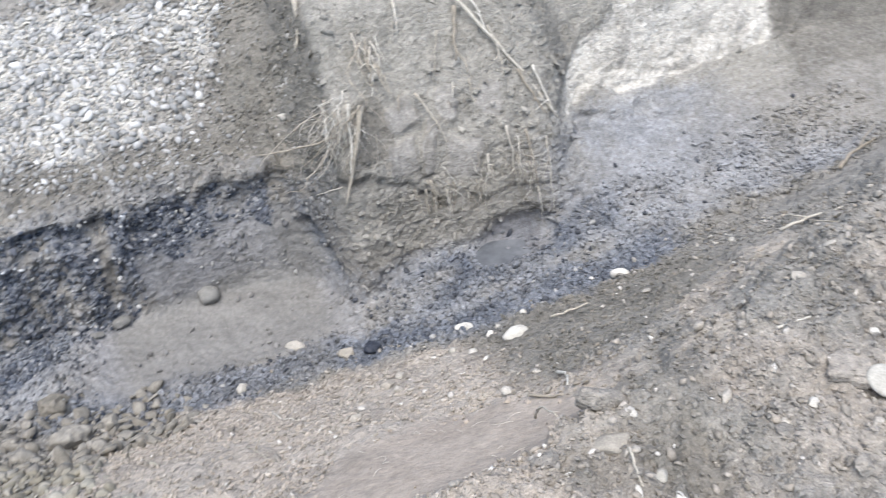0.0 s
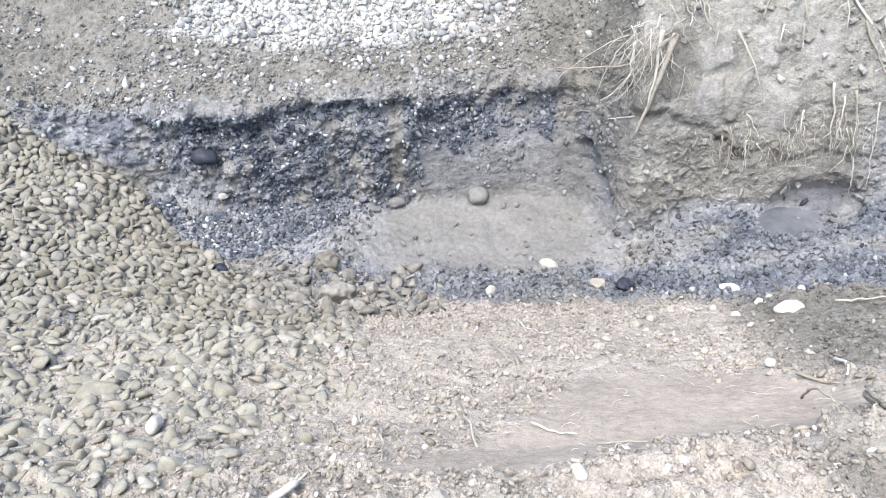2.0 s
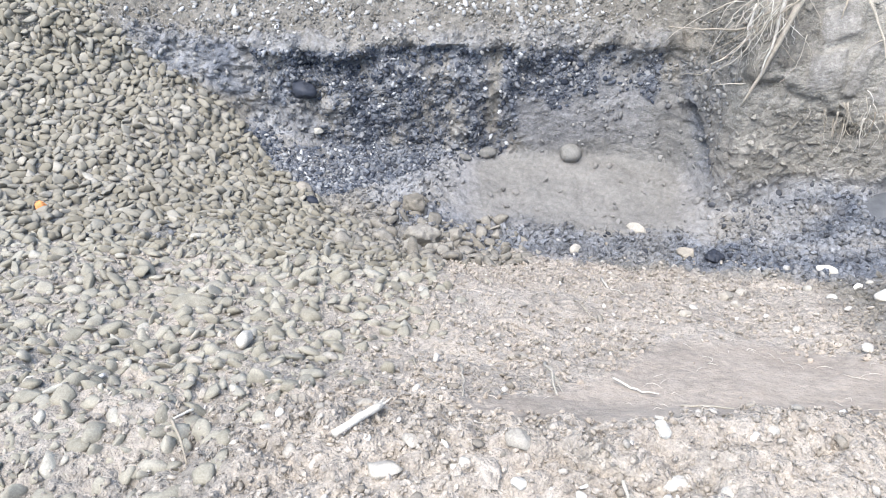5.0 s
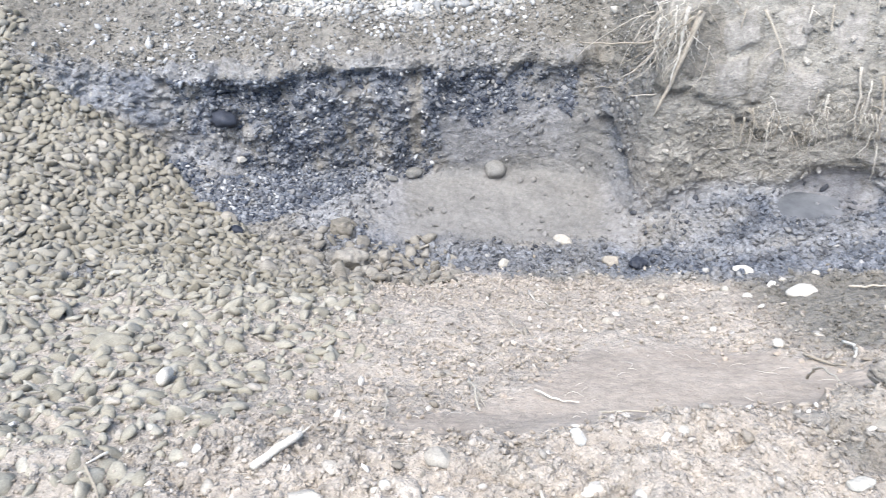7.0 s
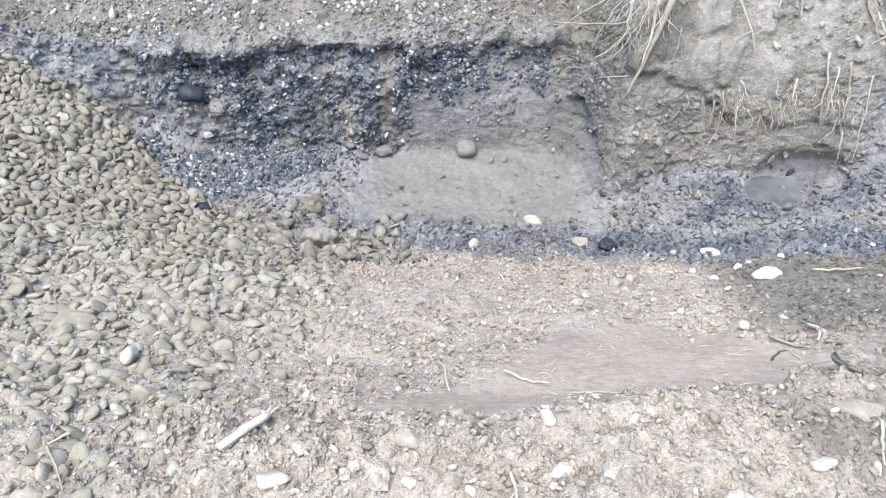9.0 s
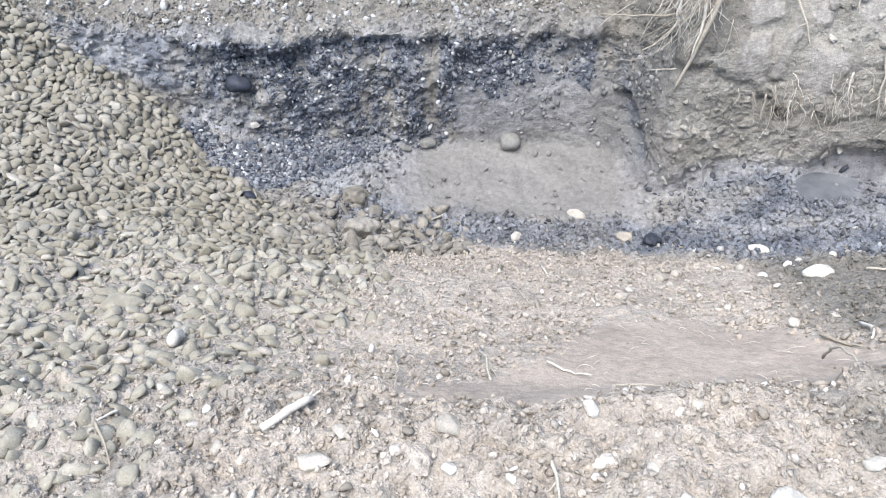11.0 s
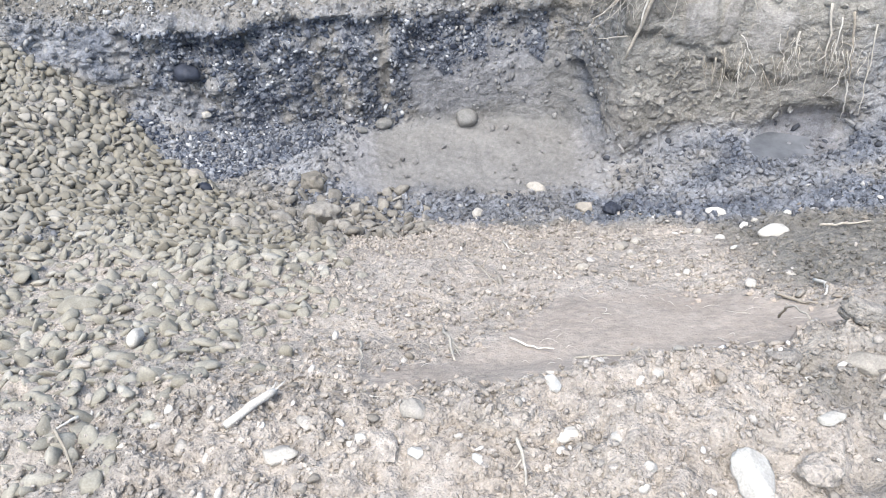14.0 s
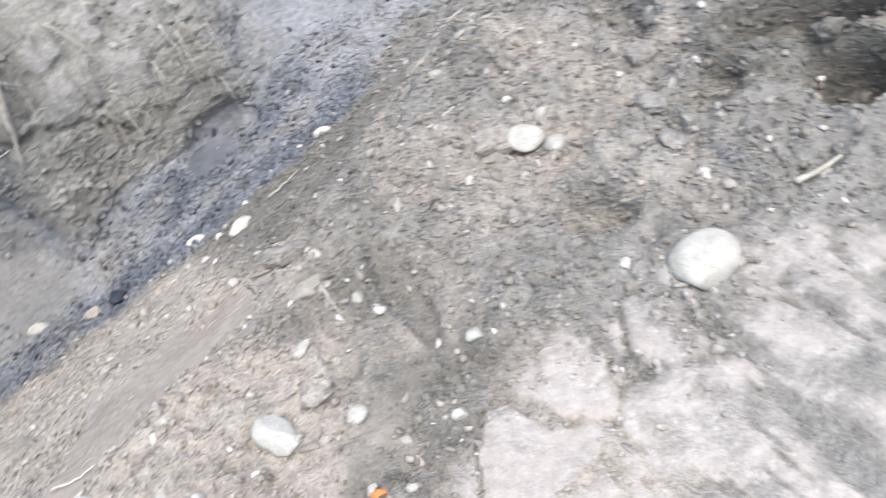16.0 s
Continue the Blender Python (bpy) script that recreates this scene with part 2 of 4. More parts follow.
    # Last term: damp soil and painted shade about the clod on the ridge's end.
    # The gully above the alcove and the slide's groove are toned darker here.
    zone["damp"] = .9 * band(-3.4, -2.25, xw, .12) * band(8.2, 9.8, vw, .12) + (.34 + .4 * wob) * blob(p, .86, .52, .26, .22) + .9 * block(p, .84, -.36, .11, .14, 10) * band(8.6, 9.8, vv, .1) + slide + .8 * band(.22, .66, xw, .1) * band(9.0, 10.9, vv, .15) + .62 * band(8.98, 10.6, vw, .1) * band(-3.4, .62, x, .1) * (1 - zone["pale"]) + step(3.42, 3.6, xw) * band(8.15, 11.5, vv, .15) + .5 * blob(p, 2.05, 3.8, .22, .18) * band(9.1, 10, vv, .1) + band(.95, 1.9, xw, .28) * band(4.45, 6.1, vw, .3) + .42 * band(.80, 1.3, xw, .1) * band(2.6, 4.0, vw, .2)
    zone["tan"] = tan * (1 - .3 * facet)
    # Shade under the bank's ledge, painted in patches as darker soil.
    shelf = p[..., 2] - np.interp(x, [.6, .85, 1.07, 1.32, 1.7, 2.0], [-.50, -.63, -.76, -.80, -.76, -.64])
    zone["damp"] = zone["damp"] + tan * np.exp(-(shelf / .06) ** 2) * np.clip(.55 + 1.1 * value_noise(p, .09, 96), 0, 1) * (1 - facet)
    # Cavities on the rise: their shade is painted into the soil colour.
    zone["damp"] = zone["damp"] + .85 * blob(p, 2.24, .58, .20, .30, 30) * band(1.4, 3.4, vv, .1)
    # Right part of the ridge toned darker in patches.
    zone["damp"] = zone["damp"] + (.34 + .35 * wob) * step(.50, .80, xw + .15 * value_noise(p, .15, 106)) * (1 - step(.95, 1.25, xw)) * band(2.45, 3.2, vw, .25)
    # Relief: broad swells, lumps, clods and grit.
    far_blue = step(1.7, 2.4, x) * band(6.3, 8.9, vv, .2)
    calm = (1 - .88 * np.maximum(zone["scraped"], facet)) * (1 - .5 * far_blue) * (1 - .95 * pool)
    rough = .55 + .75 * wall * (1 - .55 * tan) + .55 * band(1.5, 3.6, vv, .2) + .6 * step(1.2, 1.7, x) * band(2.5, 5, vv, .3) + .1 * tan
    d = value_noise(p, .42, 5) * .022 + calm * (value_noise(p, .15, 6) * .017 + rough * (value_noise(p, .062, 7) * .011 + value_noise(p, .028, 8) * .0065))
    grain = calm * (.35 + rough * .75)
    d += grain * ((np.abs(value_noise(p, .075, 17)) - .3) * .016 + (np.abs(value_noise(p, .036, 18)) - .3) * .012 + value_noise(p, .02, 19) * .0045)
    d += wall * (1 - clay * .8) * (1 - .6 * step(.55, .7, x)) * (np.abs(value_noise(p, .09, 9)) * .018 - .007)
    streak = p * np.array([1, 1, .28])
    d += band(8.2, 9.0, vv, .1) * dark_wall * value_noise(streak, .075, 10) * .022
    d *= 1 - .68 * tan - .45 * clay * wall
    teeth = value_noise(p * np.array([1, 1, .12]), .055, 12)
    d += tan * (1 - facet) * (teeth * .017 * step(8.55, 8.8, vv) + value_noise(p, .26, 26) * .012 + (np.abs(value_noise(p, .05, 29)) - .3) * .008)
    d += tan * (1 - facet) * (plates(p, .045, 63, tan) * .006 + plates(p, .026, 84, tan) * .005 - .005)
    ledge_z = np.interp(x, [.6, .85, 1.07, 1.32, 1.7, 2.0], [-.47, -.60, -.72, -.76, -.72, -.6])
    ledge = p[..., 2] - ledge_z + .05 * value_noise(p * np.array([1, 1, 0]), .13, 37) + .025 * value_noise(p, .05, 38)
    crest = band(2.0, 3.5, vv, .1) * band(-1.0, 2.6, x, .1) * (1 - in_track)
    d += crest * calm * (plates(p, .09, 66, crest) * .013 + plates(p, .035, 69, crest) * .007 - .010)
    d += wall * (1 - clay) * step(.7, .3, x) * (plates(p, .075, 72, wall) * .013 + plates(p, .035, 75, wall) * .011 - .011)
    floor_mask = band(5.6, 8.0, vv, .15) * step(-1.2, -.9, x) * (1 - .75 * far_blue)
    d += floor_mask * calm * (plates(p, .09, 78, floor_mask) * .022 + plates(p, .045, 81, floor_mask) * .012 - .015)
    d += tan * band(8.1, 9.6, vv, .15) * (.022 * step(-.02, .02, ledge) - .030 * np.clip(value_noise(p, .10, 44) + .05, 0, 1) * np.exp(-((ledge + .03) / .026) ** 2))
    d += facet * (.013 + .004 * value_noise(p, .09, 95)) + pad * .012 - in_track * .012
    d += .03 * blob(p, 1.95, 1.38, .30, .32) * value_noise(p * np.array([1, .12, 0]), .085, 103)
    terrace = band(8.98, 10.6, vv, .06) * band(-3.3, .6, x, .1)
    d += terrace * (plates(p, .085, 97, terrace) * .014 + plates(p, .035, 98, terrace) * .009 - .011 + value_noise(p, .2, 99) * .02)
    churned = step(.85, 1.2, x + .1 * wob) * band(2.05, 4.2, vv, .2) * (1 - in_track)
    d += churned * (value_noise(p, .19, 33) * .035 + (np.abs(value_noise(p, .10, 34)) - .3) * .045)
    ragged = vv + .10 * wob + .10 * value_noise(p * np.array([1, 1, .2]), .16, 35) + .05 * value_noise(p * np.array([1, 1, .2]), .06, 36)
    d -= band(8.74, 8.91, ragged, .04) * band(-1.85, .42, x, .05) * np.clip(.040 + .07 * value_noise(p, .14, 14), 0, 1)
    d += band(8.96, 9.14, ragged, .05) * band(-1.85, .42, x, .05) * (.026 + .035 * value_noise(p, .10, 15))
    d -= (.085 + .06 * wob) * crevice * (.75 + .5 * value_noise(p, .05, 47)) - .02 * crevice * plates(p, .05, 87, crevice)
    d -= .08 * blob(p, 2.18, 1.2, .09, .24, -25) + .028 * blob(p, 1.03, .90, .05, .19, -16) + .10 * blob(p, 1.50, .70, .075, .10, 20) + .07 * blob(p, 1.98, .70, .10, .07, 20) + .30 * blob(p, 2.28, .62, .09, .20, 35) + .22 * blob(p, 2.15, .42, .10, .12)
    crack = y - (.862 - .16 * (x - .05) + .018 * value_noise(p * np.array([1, 0, 0]), .05, 40))
    d -= .022 * np.exp(-(crack / .009) ** 2) * band(.0, .26, x, .03) * band(2.2, 3.2, vv, .1)
    d += .010 * np.exp(-((crack - .03) / .02) ** 2) * band(.0, .26, x, .03) * band(2.2, 3.2, vv, .1)
    d -= .06 * blob(p, 1.51, 3.23, .25, .13, 4) * band(6, 8.2, vv, .1)
    d += .05 * blob(p, .93, 1.17, .15, .09, 0) * band(2.4, 3.6, vv, .2)
    d *= step(-3.9, -3.3, x) * (1 - step(3.6, 4.3, x)) * band(1.2, 11.2, vv, .1)
    ripple = smooth * value_noise(p * np.array([.3, 1, 1]), .022, 16) * .0009
    p = p + n * (d + ripple)[..., None]
    return p, grid_normals(p), vv, zone


P, N, V, ZONE = build_terrain()


# ---- materials ----
def nodes_of(name):
    m = bpy.data.materials.new(name)
    m.use_nodes = True
    return m, m.node_tree.nodes, m.node_tree.links


def noise_node(n, l, scale, detail=4.0, rough=.6):
    c = n.get("Coords") or n.new("ShaderNodeNewGeometry")
    c.name = "Coords"
    t = n.new("ShaderNodeTexNoise")
    t.inputs["Scale"].default_value, t.inputs["Detail"].default_value, t.inputs["Roughness"].default_value = scale, detail, rough
    l.new(c.outputs["Position"], t.inputs["Vector"])
    return t.outputs["Fac"]


def grain_node(n, l, scale):
    """Grit: a chance tone for each grain, and the distance from its middle."""
    v = n.new("ShaderNodeTexVoronoi")
    v.inputs["Scale"].default_value = scale
    l.new(n["Coords"].outputs["Position"], v.inputs["Vector"])
    s = n.new("ShaderNodeSeparateColor")
    l.new(v.outputs["Color"], s.inputs["Color"])
    return s.outputs["Red"], v.outputs["Distance"]


def ramp_node(n, l, fac, stops):
    r = n.new("ShaderNodeValToRGB")
    while len(r.color_ramp.elements) < len(stops):
        r.color_ramp.elements.new(0.5)
    for e, (at, c) in zip(r.color_ramp.elements, stops):
        e.position, e.color = at, (*c, 1)
    l.new(fac, r.inputs["Fac"])
    return r.outputs["Color"]


def math_node(n, l, op, a, b):
    m = n.new("ShaderNodeMath")
    m.operation = op
    for i, s in enumerate((a, b)):
        if isinstance(s, (int, float)):
            m.inputs[i].default_value = s
        else:
            l.new(s, m.inputs[i])
    return m.outputs[0]


def mix_node(n, l, fac, a, b, blend="MIX"):
    m = n.new("ShaderNodeMix")
    m.data_type, m.blend_type = "RGBA", blend
    for s, v in (("Factor", fac), ("A", a), ("B", b)):
        sock = [i for i in m.inputs if i.name == s and i.type == ("VALUE" if s == "Factor" else "RGBA")][0]
        if isinstance(v, (int, float)):
            sock.default_value = v
        elif isinstance(v, tuple):
            sock.default_value = (*v, 1)
        else:
            l.new(v, sock)
    return [o for o in m.outputs if o.type == "RGBA"][0]


def bump_node(n, l, bsdf, height, strength, distance):
    b = n.new("ShaderNodeBump")
    b.inputs["Distance"].default_value = distance
    if isinstance(strength, (int, float)):
        b.inputs["Strength"].default_value = strength
    else:
        l.new(strength, b.inputs["Strength"])
    l.new(height, b.inputs["Height"])
    l.new(b.outputs["Normal"], bsdf.inputs["Normal"])


SOILS = [  # attribute, dark tone, light tone
    ("pink", (.239, .210, .178), (.350, .315, .271)),
    ("tan", (.152, .144, .126), (.272, .260, .231)),
    # damp earth; its tone also paints shade under the ledge and in cavities
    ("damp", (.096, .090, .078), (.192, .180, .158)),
    ("clay", (.122, .123, .121), (.200, .201, .196)),
    ("blue", (.136, .140, .148), (.270, .276, .286)),
    # wet, stained gravel; also the painted shade of the crevice
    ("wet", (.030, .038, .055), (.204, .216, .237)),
    ("pale", (.28, .266, .236), (.50, .48, .435)),
    ("print", (.255, .238, .219), (.375, .353, .327)),
]


def soil_material():
    m, n, l = nodes_of("pit_soil")
    bsdf = n["Principled BSDF"]
    broad, mid, fine = noise_node(n, l, 5, 5), noise_node(n, l, 34, 5, .65), noise_node(n, l, 160, 3, .7)
    mixed = math_node(n, l, "ADD", math_node(n, l, "MULTIPLY", broad, .35), math_node(n, l, "ADD", math_node(n, l, "MULTIPLY", mid, .4), math_node(n, l, "MULTIPLY", fine, .25)))
    tone = ramp_node(n, l, mixed, ((.40, (0, 0, 0)), (.60, (1, 1, 1))))
    island = n["Coords"].outputs["Random Per Island"]
    color = mix_node(n, l, tone, (.132, .125, .112), (.245, .233, .211))
    broken = math_node(n, l, "SUBTRACT", math_node(n, l, "MULTIPLY", mid, 1.1), .55)
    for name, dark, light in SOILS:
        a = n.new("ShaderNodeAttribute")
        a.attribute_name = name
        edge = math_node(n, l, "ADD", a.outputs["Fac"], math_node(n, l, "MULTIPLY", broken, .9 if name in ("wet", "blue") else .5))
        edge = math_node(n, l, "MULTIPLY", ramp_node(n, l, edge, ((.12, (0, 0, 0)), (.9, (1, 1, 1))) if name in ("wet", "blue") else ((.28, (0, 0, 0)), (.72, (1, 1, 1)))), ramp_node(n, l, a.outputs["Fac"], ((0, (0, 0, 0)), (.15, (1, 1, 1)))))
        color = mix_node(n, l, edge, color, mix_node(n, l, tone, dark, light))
    calm = n.new("ShaderNodeAttribute")
    calm.attribute_name = "scraped"
    grit = math_node(n, l, "SUBTRACT", 1.0, math_node(n, l, "MULTIPLY", calm.outputs["Fac"], .75))
    coarse, coarse_far = grain_node(n, l, 62)
    small, small_far = grain_node(n, l, 170)
    speck = ramp_node(n, l, math_node(n, l, "ADD", math_node(n, l, "MULTIPLY", coarse, .5), math_node(n, l, "MULTIPLY", small, .5)),
                      ((.1, (.80, .80, .80)), (.5, (.98, .98, .98)), (.82, (1.10, 1.10, 1.10)), (.95, (1.28, 1.28, 1.28))))
    color = mix_node(n, l, grit, color, mix_node(n, l, 1.0, color, speck, "MULTIPLY"))
    color = mix_node(n, l, math_node(n, l, "MULTIPLY", calm.outputs["Fac"], .9), color, mix_node(n, l, 1.0, color, (.86, .815, .785), "MULTIPLY"))
    loose_soil = n.new("ShaderNodeAttribute")
    loose_soil.attribute_name = "loose"
    lift = ramp_node(n, l, island, ((0, (.98, .98, .98)), (.6, (1.08, 1.08, 1.08)), (1, (1.24, 1.24, 1.24))))
    color = mix_node(n, l, loose_soil.outputs["Fac"], color, mix_node(n, l, 1.0, color, lift, "MULTIPLY"))
    l.new(color, bsdf.inputs["Base Color"])
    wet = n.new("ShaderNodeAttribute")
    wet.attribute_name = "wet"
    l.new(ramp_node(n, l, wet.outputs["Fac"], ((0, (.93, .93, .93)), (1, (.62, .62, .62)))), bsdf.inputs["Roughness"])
    bsdf.inputs["Specular IOR Level"].default_value = .3
    strength = ramp_node(n, l, calm.outputs["Fac"], ((0, (1, 1, 1)), (1, (.35, .35, .35))))
    bump_node(n, l, bsdf, math_node(n, l, "SUBTRACT", math_node(n, l, "ADD", noise_node(n, l, 90, 5, .7), math_node(n, l, "MULTIPLY", noise_node(n, l, 34, 4, .6), 1.6)), math_node(n, l, "ADD", math_node(n, l, "MULTIPLY", coarse_far, .7), math_node(n, l, "MULTIPLY", small_far, .5))), strength, .007)
    return m


def stone_material(name, stops, per_object=False, rough=.8, speck=.25):
    m, n, l = nodes_of(name)
    bsdf = n["Principled BSDF"]
    if per_object:
        pick = n.new("ShaderNodeObjectInfo").outputs["Random"]
        noise_node(n, l, 1)
    else:
        noise_node(n, l, 1)
        pick = n["Coords"].outputs["Random Per Island"]
    color = ramp_node(n, l, pick, stops)
    grain, stain = noise_node(n, l, 220, 3, .7), noise_node(n, l, 28, 4, .6)
    shade = ramp_node(n, l, math_node(n, l, "ADD", math_node(n, l, "MULTIPLY", grain, .5), math_node(n, l, "MULTIPLY", stain, .5)),
                      ((.34, (1 - 2 * speck,) * 3), (.64, (1, 1, 1))))
    l.new(mix_node(n, l, 1.0, color, shade, "MULTIPLY"), bsdf.inputs["Base Color"])
    bsdf.inputs["Roughness"].default_value = rough
    bsdf.inputs["Specular IOR Level"].default_value = .18
    bump_node(n, l, bsdf, math_node(n, l, "ADD", grain, stain), .5, .003)
    return m


COBBLE = ((0, (.170, .156, .123)), (.3, (.202, .187, .150)), (.6, (.228, .212, .174)), (.8, (.220, .210, .180)), (.96, (.26, .243, .205)), (1, (.32, .302, .262)))
SOIL = soil_material()
COBBLES = stone_material("river_cobbles", COBBLE, rough=.95, speck=.16)
COBBLE_ONE = stone_material("river_cobble", COBBLE, True, rough=.95, speck=.16)
DARK = stone_material("stained_gravel", ((0, (.030, .038, .055)), (.3, (.074, .086, .110)), (.62, (.155, .167, .190)), (.88, (.27, .280, .292)), (1, (.52, .525, .52))), rough=.65)
PALE = stone_material("dry_pale_stones", ((0, (.20, .202, .198)), (.4, (.28, .282, .276)), (.75, (.36, .358, .347)), (1, (.54, .537, .52))), speck=.2)
PALE_ONE = stone_material("dry_pale_stone", ((0, (.21, .212, .207)), (.4, (.30, .302, .295)), (.75, (.39, .388, .376)), (1, (.58, .577, .56))), True, speck=.2)
DUST = ((0, (.228, .213, .172)), (.5, (.268, .253, .208)), (.9, (.298, .283, .238)), (1, (.37, .355, .31)))
DUSTY = stone_material("dusty_cobbles", DUST, rough=.97, speck=.22)
DUSTY_ONE = stone_material("dusty_cobble", DUST, True, rough=.97, speck=.22)
GRIT = stone_material("mixed_pebbles", ((0, (.20, .182, .155)), (.45, (.27, .24, .20)), (.8, (.40, .365, .32)), (1, (.64, .61, .56))))
WHITE = stone_material("white_stone", ((0, (.36, .342, .30)), (1, (.52, .50, .455))), True, rough=.95, speck=.22)
CREAM = stone_material("cream_stone", ((0, (.29, .265, .225)), (1, (.40, .375, .33))), True)
BLACK = stone_material("blue_black_stone", ((0, (.028, .033, .046)), (1, (.05, .056, .072))), True, rough=.5)
GREY = stone_material("grey_stone", ((0, (.17, .168, .158)), (1, (.26, .255, .24))), True)
BROWN = SOIL
MUD_ONE = stone_material("muddy_lump", ((0, (.19, .175, .148)), (.6, (.245, .228, .197)), (1, (.30, .282, .248))), True, rough=.95, speck=.3)
ROOT = stone_material("dry_root", ((0, (.27, .235, .185)), (.5, (.40, .365, .305)), (1, (.62, .59, .525))), True, rough=.85)
WOOD = stone_material("bleached_wood", ((0, (.48, .445, .385)), (1, (.56, .52, .455))), True, rough=.8)
RUST = stone_material("orange_shard", ((0, (.62, .25, .09)), (1, (.70, .30, .12))), True, rough=.7)
m, n, l = nodes_of("muddy_water")
n["Principled BSDF"].inputs["Roughness"].default_value = .42
n["Principled BSDF"].inputs["Specular IOR Level"].default_value = .25
l.new(ramp_node(n, l, noise_node(n, l, 9), ((.35, (.065, .07, .078)), (.65, (.125, .13, .14)))), n["Principled BSDF"].inputs["Base Color"])
bump_node(n, l, n["Principled BSDF"], noise_node(n, l, 25), .15, .004)
WATER = m


# ---- mesh helpers ----
rng = np.random.default_rng(11)
FLAT = P.reshape(-1, 3)
FLAT_N = N.reshape(-1, 3)
ZONES = {k: z.reshape(-1) for k, z in ZONE.items()}


def raw_mesh(name, verts, tris=None, quads=None, smooth=True):
    me = bpy.data.meshes.new(name)
    faces = tris if tris is not None else quads
    k = faces.shape[1]
    me.vertices.add(len(verts))
    me.vertices.foreach_set("co", np.ascontiguousarray(verts, np.float32).ravel())
    me.loops.add(faces.size)
    me.loops.foreach_set("vertex_index", np.ascontiguousarray(faces, np.int32).ravel())
    me.polygons.add(len(faces))
    me.polygons.foreach_set("loop_start", np.arange(0, faces.size, k, dtype=np.int32))
    me.polygons.foreach_set("use_smooth", np.full(len(faces), smooth))
    me.update(calc_edges=True)
    me.validate()
    return me


def with_zones(me, index):
    for key, values in ZONES.items():
        a = me.attributes.new(key, "FLOAT", "POINT")
        a.data.foreach_set("value", np.ascontiguousarray(values[index], np.float32))
    return me


def part(name, bm, material, parent=None, label=""):
    me = bpy.data.meshes.new(name)
    bm.to_mesh(me)
    bm.free()
    for f in me.polygons:
        f.use_smooth = True
    me.materials.append(material)
    ob = new(name, me)
    ob.parent = parent
    return tagged(ob, label) if label else ob


def lump(seed, level, flat=.62, long=1.35, rough=.10, facet=0.0):
    """Points and triangles of one water-worn stone about 1 across."""
    bm = bmesh.new()
    bmesh.ops.create_icosphere(bm, subdivisions=level, radius=.5)
    v = np.array([x.co[:] for x in bm.verts])
    t = np.array([[x.index for x in f.verts] for f in bm.faces])
    bm.free()
    r = 1 + rough * 1.6 * value_noise(v + 7.1 * seed, .55, seed) + rough * .7 * value_noise(v + 3.3 * seed, .25, seed + 50)
    if rough > .2 and level > 2:
        r = r + .24 * np.abs(value_noise(v + seed, .22, seed + 9)) + .13 * value_noise(v + seed, .10, seed + 11)
    v = v * r[:, None]
    if facet:
        g = np.random.default_rng(seed)
        for _ in range(9):
            d = g.normal(size=3)
            d /= np.linalg.norm(d)
            h = v @ d
            v -= np.maximum(h - .5 * (1 - facet * g.uniform(.6, 1.5)), 0)[:, None] * d
    return v * np.array([long, 1.0, flat]), t


PEBBLES = [lump(i, 1, .5 + .06 * (i % 5), 1.05 + .11 * (i % 5), .22, .34) for i in range(10)]
COBBLE_SHAPES = [lump(20 + i, 2, .44 + .06 * (i % 5), 1.05 + .12 * (i % 5), .20, .36) for i in range(12)]
CRUMBS = [lump(40 + i, 0, .8, 1.15, .42) for i in range(4)] + [lump(60 + i, 1, .78, 1.15, .40, .34) for i in range(9)]
RUBBLE = [lump(110 + i, 2, .6, 1.2, .42, .42) for i in range(8)]


def frames_for(normals, tilt):
    """Rotations whose z follows the ground's normal, loosely, with a chance turn."""
    z = normals + rng.normal(size=normals.shape) * tilt
    z /= np.linalg.norm(z, axis=1, keepdims=True)
    x = np.cross(rng.normal(size=z.shape), z)
    x /= np.linalg.norm(x, axis=1, keepdims=True)
    return np.stack([x, np.cross(z, x), z], 2)


AREA = np.linalg.norm(np.cross(np.gradient(P, axis=0), np.gradient(P, axis=1)), axis=-1).reshape(-1)


def scatter(count, mask, small, big, power=2.0, gap=.8, tries=2):
    """Chance places on the ground, weighted by mask: vertex numbers, places and sizes, the biggest laid first and none too close."""
    w = AREA * mask.reshape(-1)
    pick = rng.choice(len(w), size=count * tries, p=w / w.sum())
    size = small + (big - small) * rng.random(len(pick)) ** power
    size = -np.sort(-size)
    at = FLAT[pick] + rng.normal(size=(len(pick), 3)) * CELL * .4
    if gap <= 0:
        return pick[:count], at[:count], size[rng.permutation(len(pick))[:count]]
    cells, keep = {}, []
    step_size = big
    for i, (p, s) in enumerate(zip(at, size)):
        key = tuple((p // step_size).astype(int))
        ok = True
        for dx in (-1, 0, 1):
            for dy in (-1, 0, 1):
                for dz in (-1, 0, 1):
                    for j in cells.get((key[0] + dx, key[1] + dy, key[2] + dz), ()):
                        d = p - at[j]
                        if d @ d < (gap * .5 * (s + size[j])) ** 2:
                            ok = False
                            break
                    if not ok:
                        break
                if not ok:
                    break
            if not ok:
                break
        if ok:
            cells.setdefault(key, []).append(i)
            keep.append(i)
            if len(keep) >= count:
                break
    keep = np.array(keep)
    return pick[keep], at[keep], size[keep]


